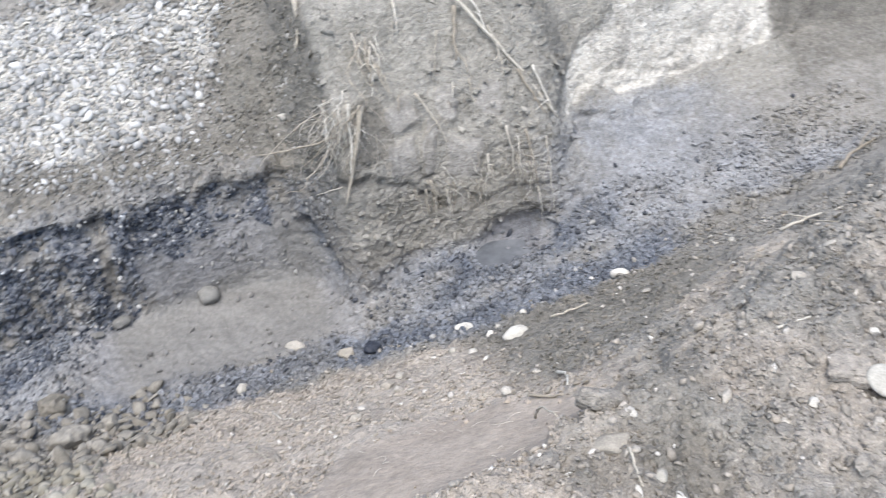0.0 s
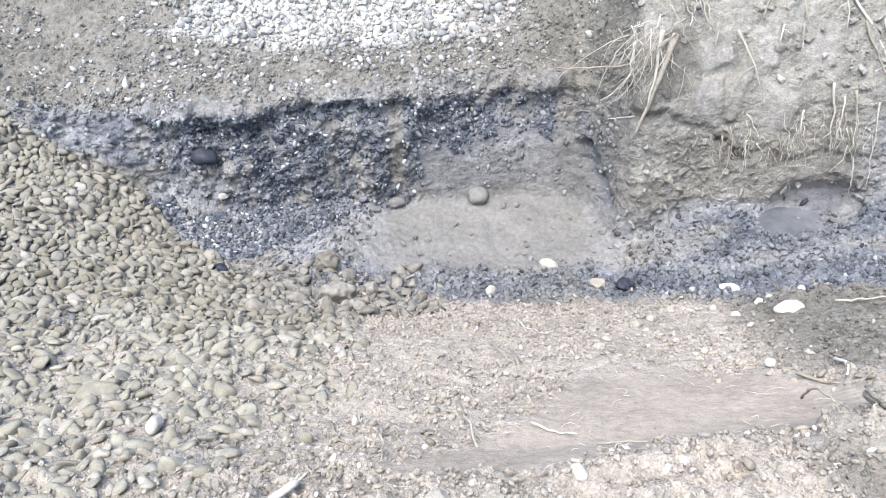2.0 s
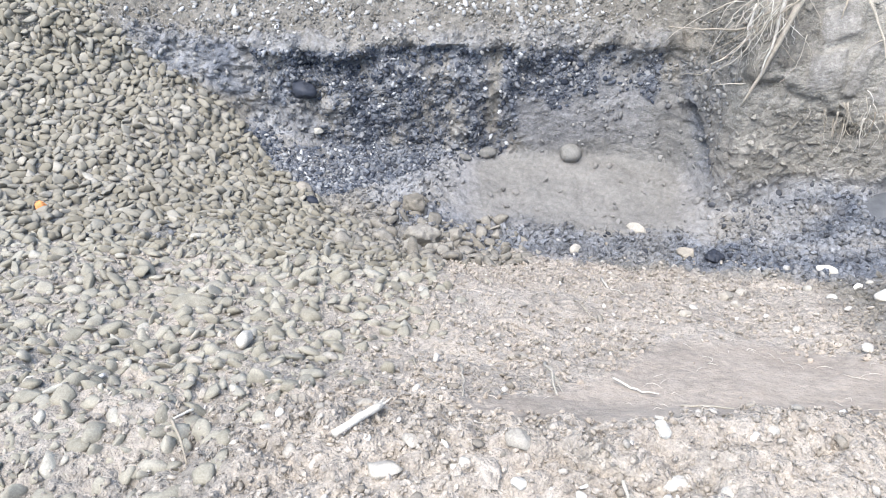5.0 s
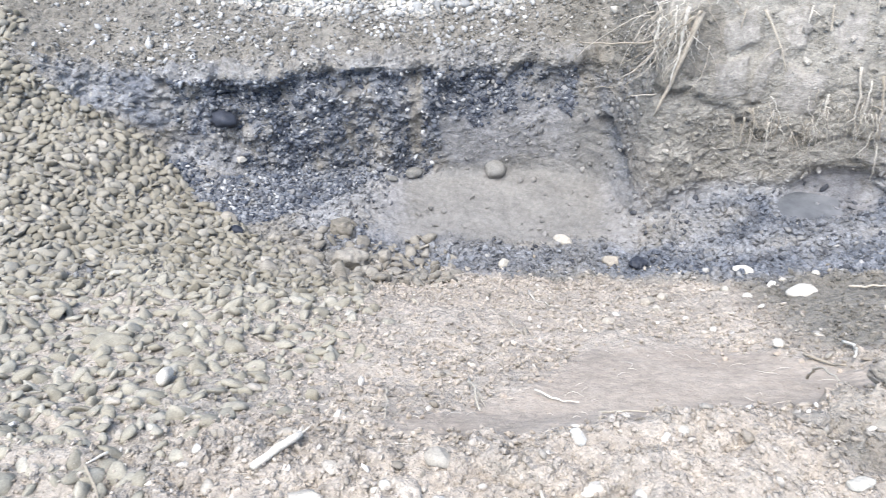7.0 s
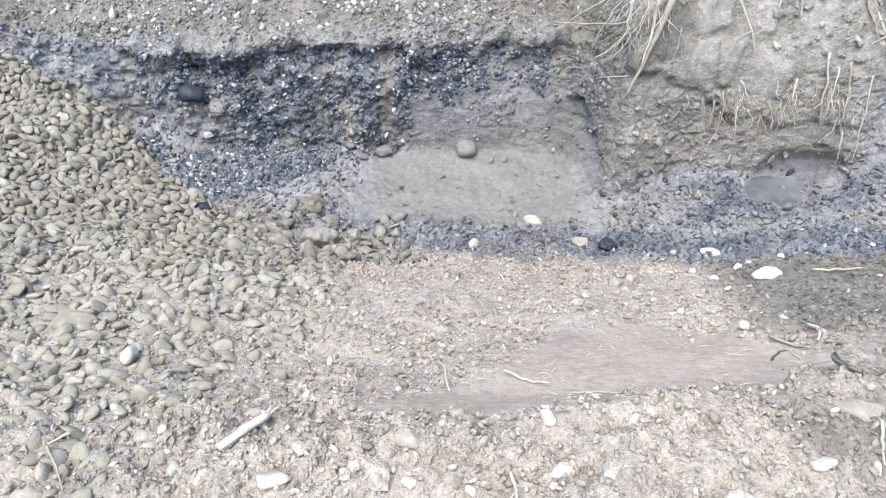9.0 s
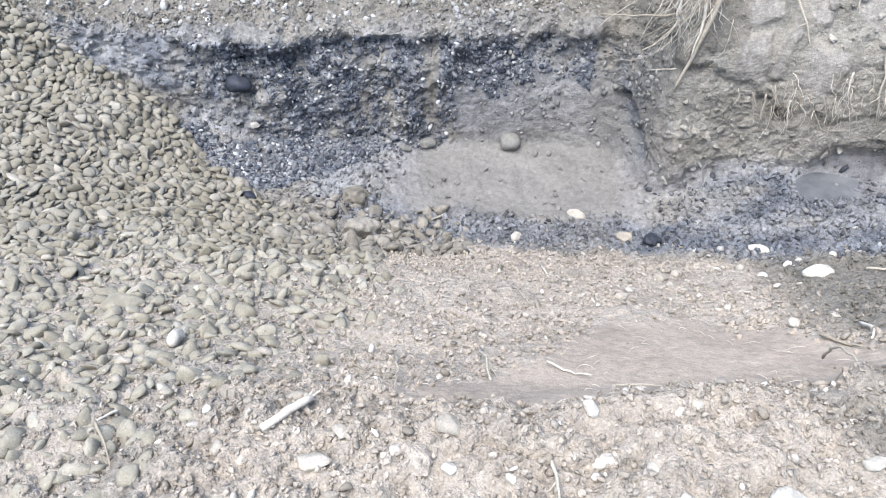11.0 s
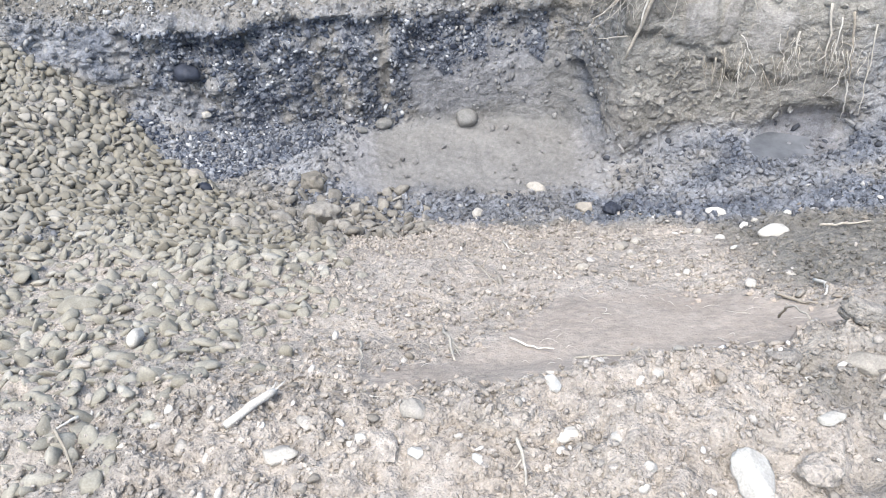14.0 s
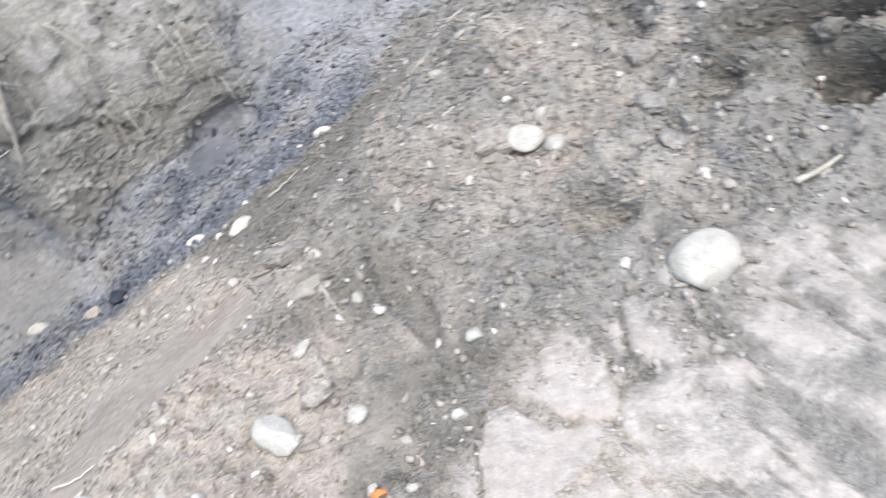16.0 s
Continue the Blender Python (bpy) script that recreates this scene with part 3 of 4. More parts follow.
def stones_mesh(name, places, shapes, material, sink=.2, tilt=.35, zones=False):
    pick, at, size = places
    rot = frames_for(FLAT_N[pick], tilt)
    at = at + FLAT_N[pick] * (size * (.5 * .6 - np.asarray(sink)))[:, None]
    kind = rng.integers(0, len(shapes), len(pick))
    verts, tris, owner, base = [], [], [], 0
    for k, (v, t) in enumerate(shapes):
        sel = np.where(kind == k)[0]
        if not len(sel):
            continue
        s = size[sel][:, None, None] * (1 + rng.normal(size=(len(sel), 1, 3)) * .10)
        w = np.einsum("nij,nkj->nki", rot[sel], v[None] * s) + at[sel][:, None]
        verts.append(w.reshape(-1, 3))
        tris.append((t[None] + base + (np.arange(len(sel)) * len(v))[:, None, None]).reshape(-1, 3))
        owner.append(np.repeat(pick[sel], len(v)))
        base += len(sel) * len(v)
    me = raw_mesh(name, np.concatenate(verts), tris=np.concatenate(tris), smooth=not zones)
    if zones:
        with_zones(me, np.concatenate(owner))
        a = me.attributes.new("loose", "FLOAT", "POINT")
        a.data.foreach_set("value", np.ones(len(me.vertices), np.float32))
    me.materials.append(material)
    return me


def nearest(x, y, z=None):
    d = (FLAT[:, 0] - x) ** 2 + (FLAT[:, 1] - y) ** 2
    if z is not None:
        d = d + (FLAT[:, 2] - z) ** 2
    i = int(d.argmin())
    return Vector(FLAT[i]), Vector(FLAT_N[i])


# ---- the ground: one sheet with the pit dug into it ----
nx, nv = P.shape[:2]
ids = np.arange(nx * nv).reshape(nx, nv)
quads = np.stack([ids[:-1, :-1], ids[1:, :-1], ids[1:, 1:], ids[:-1, 1:]], -1).reshape(-1, 4)
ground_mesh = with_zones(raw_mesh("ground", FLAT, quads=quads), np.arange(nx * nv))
ground_mesh.materials.append(SOIL)
ground = tagged(new("ground", ground_mesh), "dug earth with a stained gravel pit and root-hung bank", "ground", kind="structure")

X, Y = P[..., 0], P[..., 1]
blot = value_noise(P, .25, 30) * .6 + value_noise(P, .09, 31) * .4
edge_x = np.interp(V, [2, 3, 3.5, 4, 4.6, 5.2, 5.8, 6.26, 6.8, 7.5, 7.93, 8.29, 8.72, 9.16], [-.85, -.78, -.66, -.62, -.60, -.68, -1.15, -1.48, -1.68, -1.82, -1.98, -2.2, -2.44, -2.66])
soft_x = np.interp(V, [5, 6.2], [.30, .05])
cobbled = (1 - step(edge_x - soft_x, edge_x + soft_x, X + blot * soft_x)) * band(1.9, 9.25, V, .12) * step(-3.4, -3.2, X + blot * .1)

# ---- clods, grit and gravel that nobody could count ----
def stuff(name, me, label, category):
    return tagged(new(name, me), label, category, kind="stuff")


loose = np.clip(1 - 1.2 * ZONE["scraped"], .01, 1) * (1 - .8 * cobbled)
near_mask = band(2.05, 3.55, V, .1) * band(-1.2, 2.5, X, .1) * loose * (.65 + .6 * blot)
stuff("soil_clods", stones_mesh("soil_clods", scatter(26000, np.clip(near_mask, 0, 2), .004, .020, 2.6, .38), CRUMBS, SOIL, .33, .8, True),
      "crumbly pinkish clods of dug soil on the near ridge", "soil clods")
slope_mask = np.clip(band(3.6, 6.2, V, .15) * band(-1.3, 2.4, X, .1) * loose * (.5 + .9 * blot), 0, 2)
stuff("slope_crumbs", stones_mesh("slope_crumbs", scatter(15000, slope_mask, .003, .022, 2.8, .45), CRUMBS, SOIL, .24, .8, True),
      "small soil crumbs strewn down the pit slope", "soil clods")
bank_mask = np.clip((band(8.0, 10.8, V, .1) * step(.5, .7, X) + .9 * band(8.95, 10.9, V, .06) * band(-3, .6, X, .1) + 1.2 * step(1.4, 1.8, X) * band(2.3, 6, V, .2)) * loose * (.6 + blot), 0, 2)
stuff("bank_crumbs", stones_mesh("bank_crumbs", scatter(24000, bank_mask, .003, .017, 3.0, .38), CRUMBS, SOIL, .22, .8, True),
      "crumbling brown soil on the bank face", "soil clods")
stuff("ridge_pebbles", stones_mesh("ridge_pebbles", scatter(2200, np.clip(near_mask + .5 * slope_mask, 0, 2), .007, .030, 3.0, .9), PEBBLES, GRIT, .12, .5),
      "small rounded pebbles scattered over the soil", "pebbles")
PEBBLE_PLACES = scatter(300, np.clip(near_mask + .45 * slope_mask, 0, 2), .012, .042, 2.0, 1.1)
terrace_mask = np.clip(band(8.98, 10.6, V, .05) * band(-3.3, .62, X, .08) * (1 - .8 * ZONE["pale"]) * (.55 + blot), 0, 2)
stuff("terrace_crumbs", stones_mesh("terrace_crumbs", scatter(12000, terrace_mask, .004, .026, 3.0, .40), CRUMBS, SOIL, .22, .8, True),
      "crumbly grey-brown soil on the ledge above the wall", "soil clods")
stuff("terrace_pebbles", stones_mesh("terrace_pebbles", scatter(2600, terrace_mask * np.interp(V, [9, 10], [1.2, .6]), .006, .034, 3.4, .8), PEBBLES, stone_material("terrace_pebbles", ((0, (.15, .145, .132)), (.5, (.22, .215, .20)), (.85, (.31, .30, .28)), (1, (.50, .49, .46)))), .24, .6),
      "grey pebbles in the soil above the wall", "gravel")
wall_mask = np.clip(np.clip(ZONE["wet"] * 1.4 - .3, 0, 1) * np.maximum(band(7.9, 8.98, V, .05), .8 * band(6.3, 8, V, .1) * (1 - step(-.75, -.6, X))) * band(-1.82, .30, X, .03) * (.7 + .5 * blot), 0, 2)
wall_places = scatter(15000, wall_mask, .004, .040, 7.5, .55)
WALL_STONES = tuple(a[:150] for a in wall_places)
stuff("wall_gravel", stones_mesh("wall_gravel", tuple(a[150:] for a in wall_places), PEBBLES, DARK, .34, .6),
      "blue-black stained gravel packed in the cut wall", "gravel")
grey_mask = np.clip(band(7.9, 9.0, V, .05) * band(-2.9, .6, X, .05) * (1 - ZONE["wet"]) * (.5 + blot) * (1 - .95 * ZONE["clay"] * (1 - step(8.1, 8.35, V))), 0, 2)
stuff("wall_pebbles", stones_mesh("wall_pebbles", scatter(1900, grey_mask, .004, .040, 4.6, .8), PEBBLES, stone_material("clay_pebbles", ((0, (.12, .12, .125)), (.5, (.20, .20, .195)), (1, (.33, .325, .31)))), .20, .6),
      "grey pebbles stuck in the clayey wall", "gravel")
TRENCH = stone_material("trench_gravel", ((0, (.034, .038, .048)), (.35, (.095, .10, .112)), (.75, (.165, .168, .174)), (.95, (.23, .23, .228)), (1, (.38, .375, .36))), rough=.7)
trench_mask = np.clip((1 - .8 * step(1.8, 2.2, X)) * np.maximum(ZONE["wet"], .7 * ZONE["blue"]) * band(5.9, 8.0, V, .1) * (1 - ZONE["clay"]) * (.65 + .7 * blot) + .8 * blob(P, -1.62, 2.12, .38, .12, 14) * band(4, 6.5, V, .1) * np.clip(blot + .3, 0, 1), 0, 2)
stuff("trench_gravel", stones_mesh("trench_gravel", scatter(4400, trench_mask, .007, .044, 3.6, .72), PEBBLES, TRENCH, .29, .5),
      "dark wet gravel heaped along the trench floor", "gravel")
stuff("trench_clods", stones_mesh("trench_clods", scatter(6000, np.clip(band(5.9, 7.85, V, .1) * band(-1.2, 3.7, X, .1) * (1 - .97 * ZONE["clay"]) * (.5 + blot), 0, 2), .006, .045, 3.0, .55), CRUMBS, SOIL, .20, .7, True),
      "blue-grey clay crumbs on the trench floor", "soil clods")

churn = np.clip(step(.8, 1.1, X) * band(2.1, 4.2, V, .2) * (1 - ZONE["print"]) * (.4 + 1.2 * blot) + 1.3 * near_mask * np.clip(blot + .15, 0, 1), 0, 2)
stuff("soil_rubble", stones_mesh("soil_rubble", scatter(1500, churn, .014, .080, 3.4, .7), RUBBLE, SOIL, .26, .6, True),
      "broken lumps of churned earth", "soil clods")

bank_lumps = np.clip(step(.55, .75, X) * (1 - step(1.9, 2.1, X)) * (band(8.05, 8.75, V, .1) + .7 * band(9.1, 10.6, V, .2)) * (1 - ZONE["scraped"]) * (.25 + 1.3 * blot), 0, 2)
stuff("bank_rubble", stones_mesh("bank_rubble", scatter(1100, bank_lumps, .010, .055, 3.4, .7), RUBBLE, SOIL, .22, .6, True),
      "broken brown lumps clinging to the bank", "soil clods")
muddy = np.clip(blob(P, -.72, 2.66, .50, .42, 25) * band(5.2, 7.2, V, .1) * (.6 + blot), 0, 2)
LUMP_PLACES = scatter(260, muddy, .02, .095, 2.0, .66, 4)

# ---- heap of river cobbles ----
heap = tagged(new("cobble_heap"), "heap of rounded olive-grey river cobbles", "stone heap")
upper = step(4.7, 5.6, V + .5 * blot)
stain = blob(P, -1.62, 2.12, .36, .11, 14) * band(4, 6.5, V, .1) * np.clip(.75 + blot, 0, 1)
high = scatter(4200, np.clip(cobbled * upper * (1 - .85 * stain), 0, 1), .018, .066, 1.35, .57, 4)
low = scatter(4200, np.clip(cobbled * (1 - upper), 0, 1), .011, .070, 2.6, .60, 4)
pick, at, size = (np.concatenate(a) for a in zip(high, low))
order = np.argsort(-size, kind="stable")
pick, at, size = pick[order], at[order], size[order]
sunk = np.interp(V.reshape(-1)[pick] + .5 * blot.reshape(-1)[pick], [3.2, 4.7, 5.6], [.36, .26, .18])
front = (X.reshape(-1)[pick] > -2.3) & (Y.reshape(-1)[pick] > .9) & (Y.reshape(-1)[pick] < 3.2) & (size > .028)
chosen = np.sort(rng.permutation(np.where(front)[0])[:300])
rest = np.setdiff1d(np.arange(len(pick)), chosen)
low_lying = V.reshape(-1)[pick] + .5 * blot.reshape(-1)[pick] < 5.0
for which, shape_set, stone, what in ((rest[low_lying[rest]], COBBLE_SHAPES, DUSTY, "dusty grey cobbles sunk in the soil"), (rest[~low_lying[rest]], COBBLE_SHAPES, COBBLES, "smaller rounded cobbles filling the heap")):
    fill = new("cobble_fill", stones_mesh("cobble_fill", (pick[which], at[which], size[which]), shape_set, stone, sunk[which], .5))
    fill.parent = heap
    tagged(fill, what, kind="stuff")
stuff("heap_grit", stones_mesh("heap_grit", scatter(9000, np.clip(cobbled, 0, 1) * np.interp(V, [3, 5], [1, .5]), .004, .022, 2.2, 0), CRUMBS, SOIL, .1, .8, True), "fine grit between the cobbles", "grit")


def stone_meshes(name, shapes, material):
    out = []
    for v, t in shapes:
        me = raw_mesh(name, v, tris=t)
        me.materials.append(material)
        out.append(me)
    return out


def piece(name, me, at, rot, scale, parent):
    ob = new(name, me)
    ob.parent = parent
    ob.matrix_world = Matrix.Translation(at) @ Matrix(rot.tolist()).to_4x4() @ Matrix.Diagonal((*scale, 1))
    return ob


shapes = stone_meshes("cobble", COBBLE_SHAPES, COBBLE_ONE)
dusty_shapes = stone_meshes("cobble", COBBLE_SHAPES, DUSTY_ONE)
turns = frames_for(FLAT_N[pick[chosen]], .4)
for i, c in enumerate(chosen):
    s = float(size[c])
    piece("cobble", (dusty_shapes if low_lying[c] else shapes)[i % len(shapes)], Vector(at[c] + FLAT_N[pick[c]] * s * (.28 - sunk[c])), turns[i], (s, s * (.9 + .2 * rng.random()), s), heap)

# ---- heap of dry pale stones above the wall ----
pale_heap = tagged(new("pale_stone_heap"), "bright heap of dry whitish stones above the cut", "stone heap")
pale_zone = ZONE["pale"] * band(9.2, 10.7, V, .05) * (1 - step(.5, .8, X))
stray = band(9.05, 10.4, V, .1) * band(-2.6, .0, X, .25) * np.clip(blot + .3, 0, 1)
stuff("pale_grit", stones_mesh("pale_grit", scatter(9000, np.clip(pale_zone, 0, 1), .006, .034, 2.0, 0), CRUMBS, SOIL, .1, .8, True), "pale dry grit between the heaped stones", "grit")
pick, at, size = scatter(6500, np.clip(pale_zone + .30 * stray, 0, 1), .007, .066, 4.6, .60, 4)
size = size * np.where(pale_zone.reshape(-1)[pick] > .3, 1, .8)
chosen = np.where((size > .030) & (pale_zone.reshape(-1)[pick] > .4))[0][:160]
rest = np.setdiff1d(np.arange(len(pick)), chosen)
fill = new("pale_stone_fill", stones_mesh("pale_stone_fill", (pick[rest], at[rest], size[rest]), PEBBLES, PALE, .26, .5))
fill.parent = pale_heap
tagged(fill, "smaller pale stones filling the heap", kind="stuff")
shapes = stone_meshes("stone", COBBLE_SHAPES, PALE_ONE)
turns = frames_for(FLAT_N[pick[chosen]], .5)
for i, c in enumerate(chosen):
    s = float(size[c])
    piece("stone", shapes[i % len(shapes)], Vector(at[c] + FLAT_N[pick[c]] * s * .12), turns[i], (s, s, s), pale_heap)

# ---- single stones ----
SINGLE = [lump(80 + i, 3, 1, 1, .15 + .03 * (i % 3), .24) for i in range(6)]
ROUND = [lump(100 + i, 3, 1, 1, .08, .13) for i in range(6)]
RAGGED = [lump(90 + i, 4, 1, 1, .24, .22) for i in range(6)]


def upright(up):
    """A turn whose z is up and whose x runs along the pit."""
    x = (Vector((1, 0, 0)) - up * up.x).normalized()
    y = up.cross(x)
    return Matrix((x, y, up)).transposed().to_4x4()


def single_stone(name, at, dims, material, label, turn=0.0, bury=.3, group="", category="stone"):
    """A stone of its own: place on the plan (with z on a wall), length, width and height, and how far it sits in the soil."""
    rough = material in (SOIL, MUD_ONE) or category == "clod"
    p, nrm = nearest(*at)
    v, t = (RAGGED if rough or name == "chalky_boulder" else ROUND if name in ("flat_white_stone", "white_stone", "oval_stone", "round_stone", "large_pale_boulder") else SINGLE)[int(abs(at[0] * 731 + at[1] * 397)) % 6]
    bury = bury + .05
    me = raw_mesh(name, v * np.array(dims), tris=t)
    if material is SOIL:
        with_zones(me, np.full(len(v), int(((FLAT - np.array(p)) ** 2).sum(1).argmin())))
    me.materials.append(material)
    ob = new(name, me)
    up = nrm.lerp(Vector((0, 0, 1)), .4).normalized()
    ob.matrix_world = Matrix.Translation(p + nrm * dims[2] * (.5 - bury)) @ upright(up) @ pose(0, 0, 0, 0, 0, turn)
    return tagged(ob, label, category, group)


single_stone("dark_cobble", (-1.58, 3.36, -.78), (.135, .12, .10), BLACK, "smooth blue-black cobble stuck in the gravel wall", 10)
single_stone("round_stone", (-.15, 3.68, -1.25), (.125, .12, .115), GREY, "round grey stone at the foot of the clay wall", 30)
single_stone("grey_stone", (-.61, 3.59, -1.23), (.105, .08, .07), GREY, "flat grey stone at the foot of the wall", 15)
single_stone("grey_stone", (-.72, 3.50, -1.22), (.07, .06, .05), GREY, "small grey stone at the foot of the wall")
single_stone("cream_stone", (-1.43, 2.87), (.115, .09, .07), CREAM, "cream-coloured cobble at the edge of the heap", -25)
single_stone("black_cobble", (-1.33, 2.74), (.09, .075, .06), BLACK, "dark cobble below a cream one")
single_stone("brown_boulder", (-.76, 2.66), (.17, .13, .12), MUD_ONE, "muddy brown boulder at the trench edge", 20, .25, category="boulder")
single_stone("brown_boulder", (-.89, 2.97), (.135, .12, .11), MUD_ONE, "mud-coated brown boulder by the dark gravel", 60, .25, category="boulder")
single_stone("brown_boulder", (-.62, 2.82), (.10, .09, .08), MUD_ONE, "muddy brown boulder at the trench edge", 0, .25, category="boulder")
single_stone("pointed_stone", (-.04, 2.90), (.06, .055, .085), WHITE, "pointed whitish stone at the trench edge", 0, .2)
single_stone("pale_stone", (.26, 3.16), (.11, .075, .06), CREAM, "pale flat stone half sunk in wet clay", 160)
single_stone("pale_stone", (.70, 2.87), (.068, .04, .03), CREAM, "small pale flat stone on dark gravel", 5)
single_stone("pale_clod", (.50, 2.96), (.10, .07, .06), CREAM, "crumbly pale clod on the trench edge", 5, category="clod")
single_stone("black_clod", (.62, 2.93), (.09, .085, .07), BLACK, "black clod of wet gravel on the trench edge", 5, category="clod")
for x, y, a, b, c, turn in ((1.01, 2.62, .09, .055, .04, -12), (1.14, 2.29, .115, .07, .05, 10), (.89, 2.38, .038, .038, .03, 0), (.94, 2.27, .040, .038, .03, 40),
                            (1.07, 2.41, .045, .03, .025, 35), (1.13, 2.47, .03, .028, .022, 0), (1.27, 2.53, .034, .033, .028, 0)):
    single_stone("white_stone", (x, y), (a, b, c), WHITE, "smooth white stone on dark damp soil", turn, .2, "white stones by the trench")
single_stone("white_stone", (1.74, 2.50), (.09, .065, .055), WHITE, "white stone alone beside the trench", 0, .2)
single_stone("oval_stone", (-.90, 1.31), (.046, .082, .045), WHITE, "white oval pebble among grey cobbles", 8, .02)
single_stone("grey_cobble", (-.84, 1.39), (.065, .07, .05), DUSTY_ONE, "round grey cobble beside a white one", 0, .3)
single_stone("striped_pebble", (-.97, 1.17), (.048, .036, .03), CREAM, "pale striped pebble among grey cobbles", 15, .25)
single_stone("grey_boulder", (-1.22, 1.55), (.15, .10, .07), DUSTY_ONE, "long grey boulder among the cobbles", 12, .35, category="boulder")
single_stone("white_pebble", (-1.07, 1.74), (.033, .04, .03), WHITE, "small white pebble among grey cobbles", 60, .2)
single_stone("white_pebble", (-1.65, 2.27), (.055, .036, .03), WHITE, "small white chip on the cobbles", 30, .2)
single_stone("white_pebble", (-1.50, 3.29, -1.0), (.052, .045, .05), WHITE, "white pebble in the dark gravel wall", 0, .3)
for x, y, a, b, c, turn in ((-.04, .90, .060, .052, .040, 0), (.24, .97, .04, .04, .03, 0), (.27, .86, .06, .036, .03, 25), (.45, 1.01, .031, .034, .026, 0), (-.13, .83, .028, .027, .02, 0),
                            (-.15, .82, .022, .022, .018, 0), (.36, .85, .03, .035, .025, 60), (.75, 1.02, .028, .022, .018, 0), (-.02, .80, .034, .026, .02, 20), (-.29, .79, .07, .046, .035, 0),
                            (.75, .90, .05, .03, .022, 10), (.10, .79, .022, .03, .018, 20), (.41, .78, .028, .03, .02, 0)):
    single_stone("pale_pebble", (x, y), (a, b, c), CREAM if a > .055 and x < .2 else WHITE, "pale rounded pebble in the crumbly ridge", turn, .35, "pebbles on the ridge")
single_stone("chalky_boulder", (.60, .78), (.075, .115, .07), WHITE, "bright chalky boulder half sunk in the ridge", 18, .35, category="boulder")
single_stone("muddy_boulder", (.71, .80), (.075, .07, .06), BROWN, "muddy boulder half sunk in the ridge", 0, .4, category="boulder")
single_stone("white_stone", (.74, .71), (.052, .042, .035), WHITE, "white stone beside the wheel-flattened soil", 10, .25)
single_stone("ledge_stone", (.88, 1.06), (.11, .06, .04), CREAM, "pale flat stone under an earth clod", 8, .2)
single_stone("earth_clod", (.90, 1.16), (.15, .09, .06), BROWN, "rough earth clod on the end of the ridge", 5, .2, category="clod")
for x, y, a, b, c in ((.57, 2.26, .06, .055, .045), (.40, 2.0, .05, .04, .03), (-.11, 1.43, .062, .038, .028), (-.57, .99, .034, .04, .03), (-.69, 1.98, .048, .036, .03), (-.64, 1.31, .046, .04, .032),
                      (.64, 2.33, .045, .04, .035), (.60, 2.18, .04, .034, .03)):
    single_stone("slope_stone", (x, y), (a, b, c), CREAM, "buff stone lying on the pit slope", 20, .3, "stones on the slope")
single_stone("flat_white_stone", (1.58, 1.03), (.11, .085, .03), WHITE, "flat oval white stone lying on rubble", -30, -1.0)
single_stone("rubble_block", (1.53, 1.06), (.14, .11, .05), BROWN, "crumbly rubble under a flat stone", 10, .3, category="rubble")
single_stone("white_stone", (1.60, .91), (.08, .06, .05), WHITE, "whitish stone beside the flat one", 40, .1)
single_stone("large_pale_boulder", (1.50, .40), (.17, .14, .08), WHITE, "large pale rounded boulder in trodden soil", 0, .42, category="boulder")
for x, y, a in ((1.37, 1.0, .034), (1.04, .66, .042), (.89, .56, .038), (1.41, .55, .034), (1.66, 1.15, .03), (.66, .57, .03), (.94, .96, .042), (2.11, 2.56, .036), (2.13, 2.29, .034)):
    single_stone("pale_pebble", (x, y), (a, a * .85, a * .7), WHITE, "pale pebble on disturbed soil", 30, .25, "pebbles on disturbed soil")
for x, y, a, b in ((1.76, .67, .10, .07), (2.15, .68, .10, .08), (2.23, .54, .12, .09), (2.36, .72, .14, .10), (2.40, .48, .13, .10), (1.70, .45, .08, .06), (2.10, 1.05, .10, .08), (1.35, .82, .07, .05), (1.25, .95, .06, .05), (1.84, .80, .09, .08), (2.0, .95, .12, .08), (1.9, .55, .07, .05)):
    single_stone("soil_block", (x, y), (a, b, b * .7), BROWN, "broken block of brown soil on the rise", 25, .3, "blocks of soil", "clod")
single_stone("bank_stone", (.92, 3.66, -.12), (.055, .05, .045), WHITE, "small white stone stuck in the bank", 0, .3)
single_stone("bank_stone", (.47, 4.02, -.42), (.045, .05, .075), WHITE, "upright whitish stone above the alcove", 0, .3)
single_stone("orange_shard", (-2.26, 2.10), (.075, .05, .04), RUST, "orange shard among the cobbles", 0, .3, category="shard")
single_stone("orange_shard", (.66, .55), (.032, .028, .02), RUST, "orange shard in trodden soil", 0, .2, category="shard")


# ---- roots and sticks ----
def tube(bm, points, radii, sides=6):
    rings = []
    for i, p in enumerate(points):
        d = (points[min(i + 1, len(points) - 1)] - points[max(i - 1, 0)]).normalized()
        q = d.to_track_quat("Z", "Y")
        rings.append([bm.verts.new(p + q @ Vector((math.cos(2 * math.pi * k / sides), math.sin(2 * math.pi * k / sides), 0)) * radii[i]) for k in range(sides)])
    for a, b in zip(rings, rings[1:]):
        for k in range(sides):
            bm.faces.new((a[k], a[(k + 1) % sides], b[(k + 1) % sides], b[k]))
    bm.faces.new(rings[0][::-1])
    bm.faces.new(rings[-1])


